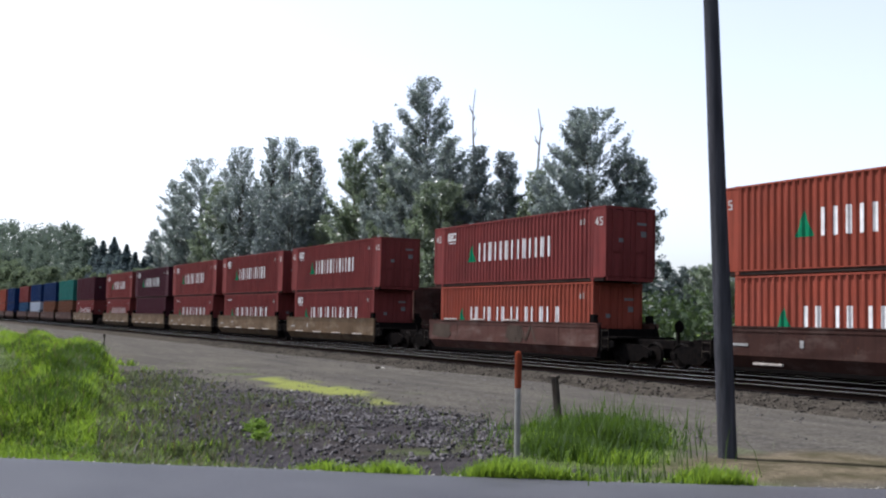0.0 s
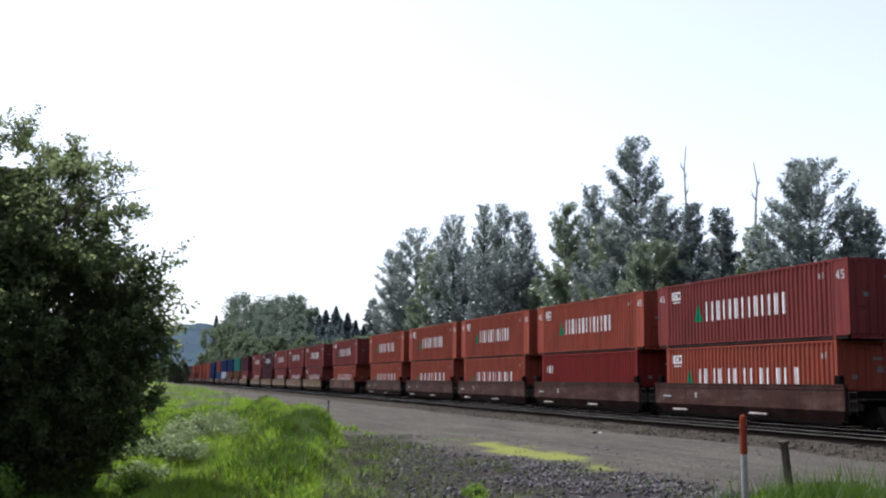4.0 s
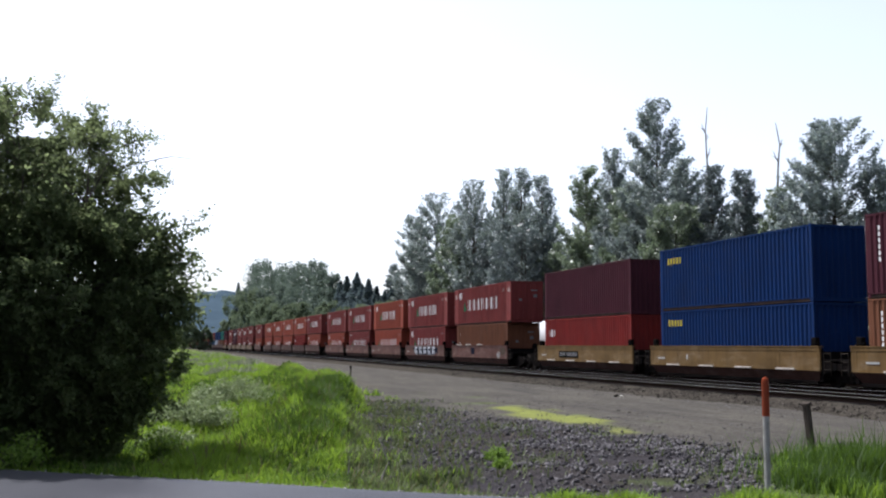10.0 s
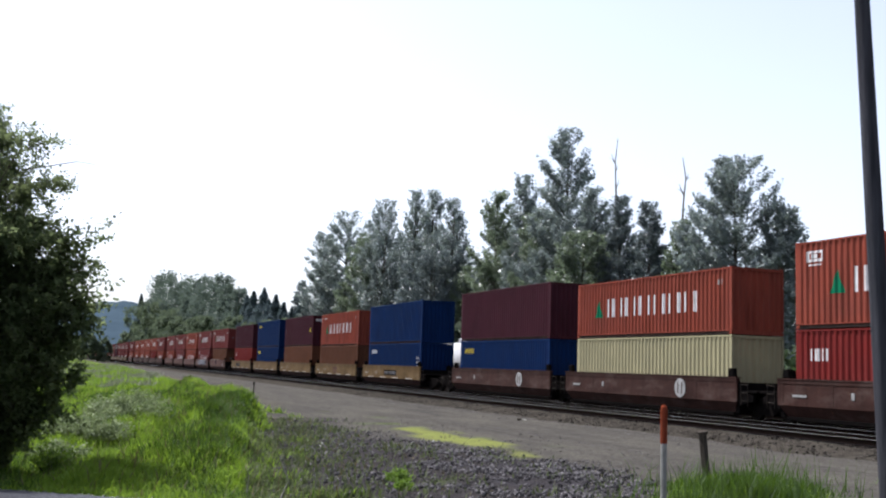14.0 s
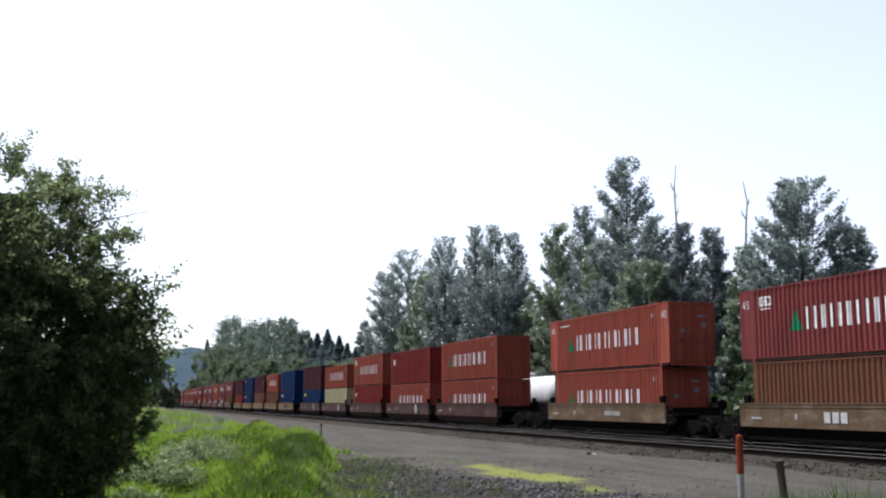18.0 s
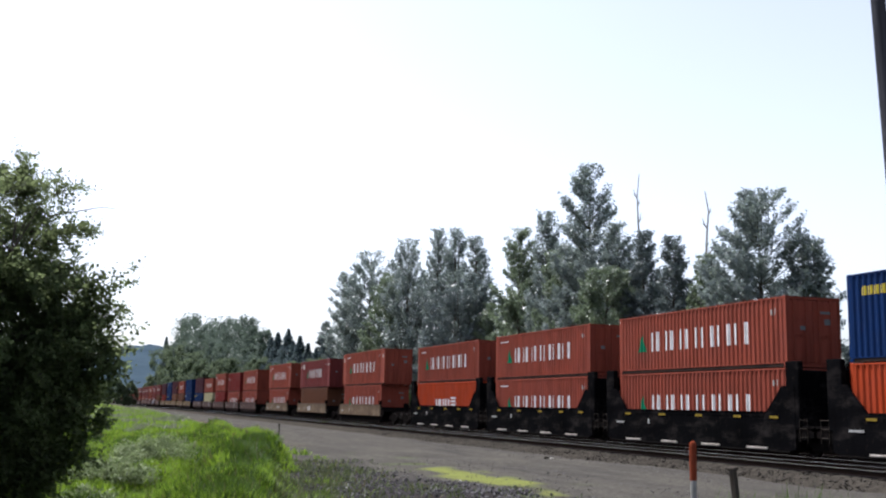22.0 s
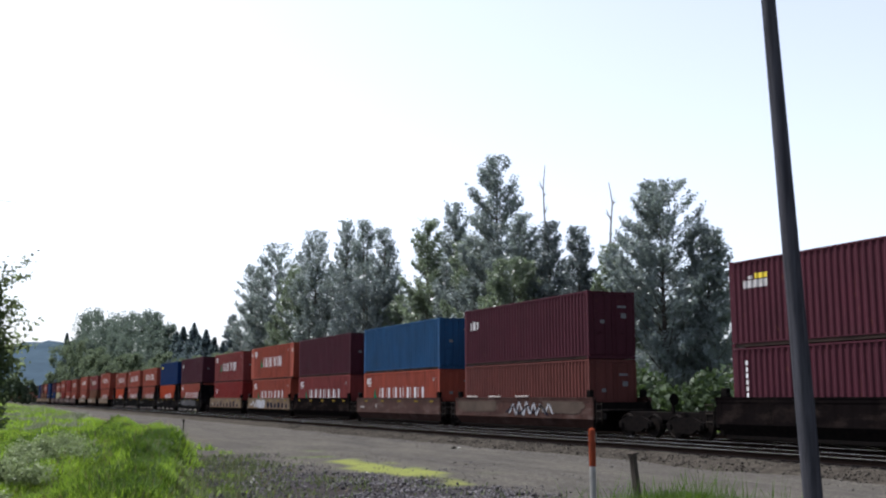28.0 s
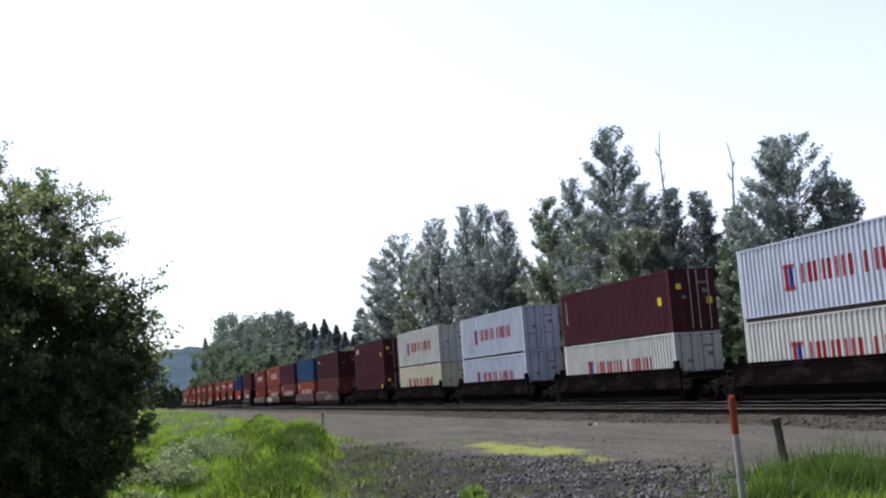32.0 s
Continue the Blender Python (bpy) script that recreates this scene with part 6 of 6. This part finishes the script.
def strokes(car, y0, y1, z0, z1, count, width, material, seed):
    """Sprayed zigzag strokes on the near side of a car, as plain shapes."""
    rng = random.Random(seed)
    s = Shape()
    pts = [(y1 + (y0 - y1) * (k + rng.uniform(-0.2, 0.2)) / count, z1 - rng.uniform(0, 0.25) * (z1 - z0) if k % 2 else z0 + rng.uniform(0, 0.25) * (z1 - z0)) for k in range(count + 1)]
    for (ya, za), (yb, zb) in zip(pts, pts[1:]):
        s.add([(-1.512, ya - width / 2, za), (-1.512, ya + width / 2, za), (-1.512, yb + width / 2, zb), (-1.512, yb - width / 2, zb)], [(0, 1, 2, 3)])
    part("graffiti", s, material, car, "sprayed paint strokes")


def patch(car, y0, y1, z0, z1, material, seed):
    """An uneven patch of sprayed paint."""
    rng = random.Random(seed)
    n, pts = 18, []
    for k in range(n):
        a = k * math.tau / n
        r = 0.85 + 0.25 * rng.random()
        q = max(abs(math.cos(a)), abs(math.sin(a))) ** 0.75
        pts.append((-1.509, (y0 + y1) / 2 + (y1 - y0) / 2 * math.cos(a) / q * r, min(top_edge, max(0.91, (z0 + z1) / 2 + (z1 - z0) / 2 * math.sin(a) / q * r))))
    part("graffiti", Shape().add(pts, [tuple(range(n))]), material, car, "sprayed paint patch")


top_edge = 1.77


def disc(car, y):
    """The round emblem on a car's side, as plain shapes."""
    part("round_emblem", Shape().lathe([(0.38, -1.516), (0.38, -1.507)], 24, "x"), MARK_GREY, car, "round pale painted emblem", at=(0, y, 1.32))
    s = Shape().box(-1.52, -1.5165, -0.17, -0.10, -0.24, 0.24).box(-1.52, -1.5165, 0.10, 0.17, -0.24, 0.24)
    part("emblem_bars", s, CAR_BROWN, car, "dark bars of the emblem", at=(0, y, 1.32))


def plate(car, y):
    part("name_plate", Shape().box(-1.515, -1.5075, y - 1.45, y + 1.45, 1.12, 1.5), CAR_BLACK, car, "dark painted plate")
    bar_me = cached(("platebar",), lambda: Shape().box(-1.518, -1.5155, -0.13, 0, 1.2, 1.42).mesh("printed_bar", MARK_DIM))
    for k in range(13):
        if k != 4:
            part("printed_bar", bar_me, MARK_DIM, car, "dim printed bar", at=(0, y + 1.25 - 0.2 * k, 0))


FOUR = [[(0.13, 0), (0.19, 0), (0.19, 0.36), (0.13, 0.36)], [(0, 0.09), (0.24, 0.09), (0.24, 0.145), (0, 0.145)], [(0, 0.145), (0.06, 0.145), (0.13, 0.30), (0.13, 0.36)]]
ZERO = [[(0.04, 0), (0.18, 0), (0.18, 0.055), (0.04, 0.055)], [(0.04, 0.305), (0.18, 0.305), (0.18, 0.36), (0.04, 0.36)], [(0, 0.04), (0.06, 0.04), (0.06, 0.32), (0, 0.32)], [(0.16, 0.04), (0.22, 0.04), (0.22, 0.32), (0.16, 0.32)]]


def car_extras(car, s0, style, colour):
    if s0 in (-218.5, -233.7, -265.1):
        disc(car, -3.1)
    if s0 in (-137.1, -199.0):
        plate(car, 1.7 if s0 == -137.1 else -0.3)
    if s0 == -183.5:
        part("name_plate", Shape().box(-1.515, -1.5075, -0.9, 0.4, 1.05, 1.55), CAR_RED, car, "rusty brown painted panel")
        for y in (-0.7, -0.25, 0.2):
            part("panel_stripe", cached(("panelstripe",), lambda: Shape().box(-1.518, -1.5155, -0.1, 0.02, 1.08, 1.4).mesh("panel_stripe", CAR_YELLOW)), CAR_YELLOW, car, at=(0, y, 0))
    if s0 == 45.65:
        patch(car, -1.6, -0.4, 0.9, 1.75, GRAFFITI_TAN, 1)
        strokes(car, -2.6, -0.2, 0.92, 1.7, 6, 0.12, GRAFFITI_TAN, 2)
        patch(car, 4.6, 6.4, 1.0, 1.7, GRAFFITI_TAN, 3)
    if s0 == -101.0:
        patch(car, -4.7, 3.5, 0.95, 1.76, GRAFFITI_DARK, 5)
        for k in range(5):
            y = 2.5 - 1.5 * k
            for dy, dz, w, h in ((-0.28, 0.0, 0.3, 0.72), (0.12, 0.24, 0.62, 0.2), (0.1, -0.1, 0.5, 0.18), (0.32, -0.28 + 0.1 * (k % 3), 0.26, 0.34)):
                part("graffiti", Shape().prism_x([(y - dy - w / 2, 1.36 + dz - h / 2), (y - dy + w / 2 - 0.05, 1.36 + dz - h / 2 + 0.04), (y - dy + w / 2, 1.36 + dz + h / 2 - 0.03), (y - dy - w / 2 + 0.06, 1.36 + dz + h / 2)], -1.519, -1.514), GRAFFITI_WHITE, car, "white sprayed shape")
    if s0 == -116.9:
        patch(car, 0.6, 1.6, 1.15, 1.7, GRAFFITI_DARK, 6)
        patch(car, -6.5, -5.3, 1.15, 1.7, GRAFFITI_TAN, 11)
        for dy, poly in ((0.3, FOUR), (-0.06, ZERO)):
            me = Shape()
            for one in poly:
                me.prism_x([(-u * 1.25, w * 1.15) for u, w in one], -1.513, -1.506)
            part("car_digit", me, MARK_GREY, car, "pale digit of the number 40", at=(0, -4.9 + dy, 0.93))
    if s0 == -458.6:
        patch(car, 0.6, 3.6, 0.92, 1.76, GRAFFITI_PALE, 7)
        strokes(car, 1.6, 5.2, 0.95, 1.7, 7, 0.3, GRAFFITI_PALE, 8)
        for k in range(6):
            patch(car, -6.2 + 1.1 * k, -5.6 + 1.15 * k, 1.0, 1.35 + 0.06 * (k % 3), GRAFFITI_DARK, 30 + k)
    if s0 == -443.1:
        for k in range(9):
            patch(car, 5.6 - 1.4 * k, 6.1 - 1.38 * k, 0.95, 1.3 + 0.08 * (k % 4), GRAFFITI_DARK, 20 + k)
    if s0 == -424.2:
        patch(car, -4.6, 4.8, 0.95, 1.6, GRAFFITI_GREY, 10)
    if s0 == -504.4:
        patch(car, 2.0, 6.4, 1.1, 1.74, GRAFFITI_TAN, 12)
        patch(car, -6.0, -2.4, 1.1, 1.74, GRAFFITI_TAN, 15)
        strokes(car, -3.4, 0.6, 0.95, 1.7, 12, 0.14, GRAFFITI_PALE, 13)
        strokes(car, -3.1, 0.9, 1.0, 1.6, 6, 0.2, GRAFFITI_DARK, 14)
    if s0 == -321.5:
        for k in range(3):
            part("painted_bar", Shape().box(-1.513, -1.507, 1.5 - 0.45 * k - 0.33, 1.5 - 0.45 * k, 1.12, 1.5), MARK_PALE, car, "pale painted bar")
    if s0 == -302.0:
        for k in range(8):
            part("painted_bar", Shape().box(-1.513, -1.507, -0.6 - 0.22 * k - 0.14, -0.6 - 0.22 * k, 1.2, 1.42), MARK_GREY, car, "pale painted bar")


# ---------------------------------------------------------------- the train
def travel(t):
    """Metres that the train has run by t seconds."""
    k = t / 10
    return 196.809 * k + 2.969 * k * k - 0.961 * k ** 3 + 7.75 * max(0, k - 2.4) ** 2 - 0.55 * max(0, 1 - t / 2) ** 2 + 0.35 * math.exp(-((t - 2.6) / 1.7) ** 2)


L45, L40, HC, ST = 13.716, 12.192, 2.896, 2.591
# front of the upper container at the start, upper (colour, mark, length, height), lower (colour, mark, height), car paint, style, doors
A, B = "H4L", "HL"
TRAIN = [
    (147.5, MAROON, "", L40, HC, RED, "Hs", HC, CAR_TAN, "low", 1), (127.6, RED, A, L45, HC, RED, "Hs", HC, CAR_TAN, "low", 1),
    (112.1, MAROON, A, L45, HC, MAROON, "", HC, CAR_TAN, "low", 1), (96.6, RED, A, L45, HC, RED, "Hs", HC, CAR_TAN, "low", 1),
    (81.1, RED, A, L45, HC, RED, "Hs", HC, CAR_TAN, "low", 1), (65.6, RED, A, L45, HC, RED, "HL", HC, CAR_TAN, "low", 1),
    (45.65, RED, A, L45, HC, ORANGE_RED, "H", HC, CAR_RED, "top", 1),
    (25.95, ORANGE_RED, "H4", L45, HC, ORANGE_RED, "H", HC, CAR_BROWN, "low", 1), (10.3, ORANGE_RED, A, L45, HC, ORANGE_RED, "H", HC, CAR_BROWN, "low", 1),
    (-4.7, ORANGE_RED, A, L45, HC, ORANGE_RED, "H", HC, CAR_BROWN, "low", 1), (-19.85, ORANGE_RED, A, L45, HC, BRIGHT_RED, "C", HC, CAR_BROWN, "low", 1),
    (-35.0, RED, A, L45, HC, ORANGE_RED, "HL", HC, CAR_BROWN, "low", 1),
    (-54.2, RED, A, L45, HC, ORANGE_RED, "HL", HC, CAR_RED, "low", 1), (-69.8, RED, A, L45, HC, RED, "Hs", HC, CAR_RED, "low", 1),
    (-85.2, ORANGE_RED, A, L45, HC, ORANGE_RED, "H", HC, CAR_RED, "low", 1), (-101.0, RED, A, L45, HC, RED, "HL", HC, CAR_RED, "low", 1),
    (-116.9, RED, "Hw4L", L45, HC, RUSSET, "t", HC, CAR_RED, "top", 1),
    (-137.1, MAROON, "", L40, HC, BRIGHT_RED, "C", HC, CAR_YELLOW, "low", 0), (-152.6, BLUE, "S", L40, HC, BLUE, "S", HC, CAR_YELLOW, "low", 0),
    (-167.9, MAROON, "Te", L40, HC, RUSSET, "t", HC, CAR_YELLOW, "low", 0), (-183.5, ORANGE_RED, "Hs", L40, HC, RUSSET, "", HC, CAR_YELLOW, "low", 0),
    (-199.0, BLUE, "", L40, HC, BLUE, "Sw", HC, CAR_YELLOW, "low", 0),
    (-218.5, MAROON, "", L40, HC, BLUE, "S", HC, CAR_BROWN, "plain", 0), (-233.7, ORANGE_RED, "H", L40, ST, CREAM, "", HC, CAR_BROWN, "plain", 0),
    (-249.5, ORANGE_RED, "HL", L40, HC, BRIGHT_RED, "C", HC, CAR_BROWN, "plain", 0), (-265.1, BRIGHT_RED, "C", L40, HC, ORANGE_RED, "H", HC, CAR_BROWN, "plain", 0),
    (-280.7, ORANGE_RED, "H", L40, HC, ORANGE_RED, "H", HC, CAR_BROWN, "plain", 0)]
TRAIN += [
    (-302.0, ORANGE_RED, "Hws4", L45, HC, ORANGE_RED, "H", HC, CAR_TAN, "plain", 1), (-321.5, RED, A, L45, HC, RUSSET, "", HC, CAR_TAN, "plain", 1),
    (-340.8, ORANGE_RED, "Hws4", L45, HC, ORANGE_RED, "H", HC, CAR_TAN, "plain", 1),
    (-363.4, ORANGE_RED, "Hs", L40, ST, ORANGE, "M", HC, CAR_BLACK, "tall", 1), (-378.5, ORANGE_RED, "Hs", L40, ST, ORANGE_RED, "Hs", HC, CAR_BLACK, "tall", 1),
    (-393.7, ORANGE_RED, "H", L40, ST, ORANGE_RED, "H", HC, CAR_BLACK, "tall", 1), (-409.1, BLUE, "S", L40, HC, ORANGE, "M", HC, CAR_BLACK, "tall", 1),
    (-424.2, MAROON, "C", L40, HC, ORANGE_RED, "HL", HC, CAR_BLACK, "tall", 1),
    (-443.1, RED, "HnL", L40, HC, BRIGHT_RED, "C", HC, CAR_TAN, "plain", 1), (-458.6, ORANGE_RED, A, L45, HC, ORANGE_RED, "HL", HC, CAR_TAN, "plain", 1),
    (-473.9, MAROON, "", L40, HC, RED, "HL", HC, CAR_DARK, "plain", 1), (-488.9, SKY_BLUE, "", L40, HC, ORANGE_RED, "HL", HC, CAR_BROWN, "plain", 1),
    (-504.4, MAROON, "C", L40, HC, OXIDE, "", HC, CAR_BROWN, "top", 1),
    (-525.8, MAROON, "TX", L40, HC, MAROON, "T", HC, CAR_DARK, "plain", 1), (-543.65, OFF_WHITE, "Y", L40, HC, PALE_CREAM, "Y", HC, CAR_DARK, "plain", 1),
    (-561.5, WHITE, "Y", L40, HC, WHITE, "Y", HC, CAR_DARK, "plain", 1), (-579.6, MAROON, "T", L40, HC, OFF_WHITE, "Y", HC, CAR_DARK, "plain", 1),
    (-597.4, WHITE, "Y", L40, HC, OFF_WHITE, "Y", HC, CAR_DARK, "plain", 1), (-617.8, RED, A, L45, HC, RED, "H", HC, CAR_TAN, "plain", 1),
    (-633.3, RED, A, L45, HC, RED, "H", HC, CAR_TAN, "plain", 1)]
# the head of the train, far down the line
HEAD = [(TEAL, RUSSET), (BLUE, RUSSET), (BLUE, WHITE), (RED, SKY_BLUE), (BLUE, BLUE), (ORANGE_RED, ORANGE_RED), (ORANGE_RED, RED), (ORANGE_RED, ORANGE_RED), (RED, MAROON), (ORANGE_RED, RED),
        (MAROON, RED), (RED, RED), (RED, MAROON), (MAROON, MAROON), (RED, RED), (BLUE, MAROON), (RED, RED), (MAROON, RED), (RED, RED), (RED, MAROON), (MAROON, RED), (RED, RED), (RED, MAROON)]
s = 147.5
for k, (up, low) in enumerate(HEAD):
    s += 15.5 if k % 5 != 4 else 19.7
    TRAIN.insert(0, (s, up, "", L40, HC, low, "", HC, CAR_BROWN, "plain", 0))

# stacks that stand a little higher than the rest
LIFT = {-137.1: 0.07, -152.6: 0.18, -167.9: 0.14, -199.0: 0.1, -218.5: 0.1, -249.5: 0.22, -302.0: 0.2, -340.8: 0.12, -409.1: 0.08, -424.2: 0.15, -504.4: 0.09, -525.8: 0.2, -543.65: 0.17}
NAMES = {"red_paint": "brick red", "orange_red_paint": "orange-red", "bright_red_paint": "bright red", "maroon_paint": "dark maroon", "russet_paint": "russet brown", "oxide_paint": "dull oxide red", "blue_paint": "dark blue",
         "faded_blue_paint": "faded blue", "cream_paint": "cream", "white_paint": "white", "off_white_paint": "off-white", "pale_cream_paint": "pale cream", "teal_paint": "teal", "orange_paint": "bright orange"}
CAR_NAMES = {"tan_car_paint": "tan", "brown_car_paint": "dark brown", "oxide_car_paint": "oxide red", "yellow_car_paint": "yellow-tan", "black_car_paint": "black", "dark_car_paint": "blackened"}
MOVING = []


def box_label(colour, mark, upper):
    what = {"H": ", white bars, green emblem", "M": ", white bars and stripes", "Y": ", red bars and emblem", "C": ", small white bars", "S": ", small corner bars", "T": ", yellow label", "t": ", small white bars"}.get(mark[:1], "")
    return NAMES[colour.name] + " steel container" + what + (", stacked on another" if upper else ", in a well car")


centres = [row[0] - row[3] / 2 for row in TRAIN]
for i, (s0, up, upm, ul, uh, low, lowm, lh, paint_of, style, doors) in enumerate(TRAIN):
    c, rise = centres[i], LIFT.get(s0, 0.0)
    uh, lh = uh + 0.45 * rise, lh + 0.45 * rise
    ahead_gap = (centres[i - 1] - c) / 2 if i else 9.8
    behind_gap = (c - centres[i + 1]) / 2 if i + 1 < len(TRAIN) else 9.8
    near = s0 < 240
    car = well_car(paint_of, ahead_gap, behind_gap, ahead_gap > 8.2, style, CAR_NAMES[paint_of.name] + " grimy steel well car on the rails", near, s0)
    car_extras(car, s0, style, paint_of)
    lower = container(L40, lh, low, bool(doors), lowm, near, box_label(low, lowm, False))
    upper = container(ul, uh, up, bool(doors), upm, near, box_label(up, upm, True))
    MOVING += [(car, c, 0.0), (lower, c, 0.53), (upper, c, 0.53 + lh + 0.03 + 0.02 * rise)]


# ---------------------------------------------------------------- standing cars on the far track
def tank_car(y):
    ob = tagged(new("tank_car"), "white railway tank car standing on the far track", "railcar")
    ob.location = (FAR_TRACK_X, y, 0)
    part("tank", Shape().lathe([(0.2, -7.6), (0.9, -7.45), (1.35, -7.0), (1.42, -6.6), (1.42, 6.6), (1.35, 7.0), (0.9, 7.45), (0.2, 7.6)], 24, "y"), TANK_WHITE, ob, "white cylindrical tank", at=(0, 0, 2.35), smooth=True)
    part("dome", Shape().lathe([(0.45, 0), (0.45, 0.3), (0.3, 0.38)], 14), TANK_WHITE, ob, at=(0, 0, 3.72))
    part("underframe", Shape().box(-0.5, 0.5, -8.0, 8.0, 0.75, 1.1), BLACK_STEEL, ob)
    add_truck(ob, 5.9)
    add_truck(ob, -5.9)


def hopper_car(y):
    ob = tagged(new("hopper_car"), "red-brown open hopper railcar on the far track", "railcar")
    ob.location = (FAR_TRACK_X, y, 0)
    s = Shape()
    for sx in (-1, 1):
        s.box(*sorted((sx * 1.5, sx * 1.42)), -5.0, 5.0, 1.2, 3.75)
        for yy in np.arange(-4.9, 5.0, 0.98):
            s.box(*sorted((sx * 1.6, sx * 1.5)), yy - 0.06, yy + 0.06, 1.2, 3.75)
        s.box(*sorted((sx * 1.62, sx * 1.42)), -5.05, 5.05, 3.75, 3.9)
    s.box(-1.42, 1.42, -5.0, -4.92, 1.2, 3.75).box(-1.42, 1.42, 4.92, 5.0, 1.2, 3.75).box(-1.42, 1.42, -4.92, 4.92, 1.2, 1.3)
    part("hopper_body", s, CAR_RED, ob)
    part("underframe", Shape().box(-0.5, 0.5, -5.6, 5.6, 0.75, 1.15), BLACK_STEEL, ob)
    add_truck(ob, 3.9)
    add_truck(ob, -3.9)


SPIN_COUNT = len(SPINNERS)
tank_car(74.0)
hopper_car(60.6)
SPINNERS = SPINNERS[:SPIN_COUNT]
hut = tagged(new("equipment_cabinet"), "dark trackside cabinet with a pale grey roof", "cabinet")
hut.location = (31.2, 54.2, -0.3)
part("body", Shape().box(-0.7, 0.7, -0.8, 0.8, 0.0, 4.05, 0.03), CAR_BLACK, hut)
part("roof", Shape().box(-0.8, 0.8, -0.9, 0.9, 4.05, 4.5, 0.04), ROOF_GREY, hut, "pale grey roof panel")


def motions():
    for ob, c, z in MOVING:
        walk(ob, [(t, pose(TRACK_X, c + travel(t), z)) for t in (0.0, 0.5, 1.0, 1.5, 2.0, 3.0, 4.0, 6.0, 8.0, 12.0, 16.0, 20.0, 24.0, 26.0, 28.0, 30.0, 32.0)])
    # wheels roll without slipping; all wheelsets share one set of keys
    first = SPINNERS[0]
    walk(first, [(k / FPS, pose(0, 0, 0, -math.degrees(travel(k / FPS) / WHEEL_R))) for k in range(32 * FPS + 1)])
    for ob in SPINNERS[1:]:
        ob.rotation_mode = "QUATERNION"
        ob.animation_data_create()
        ob.animation_data.action = first.animation_data.action
        ob.animation_data.action_slot = first.animation_data.action_slot


motions()
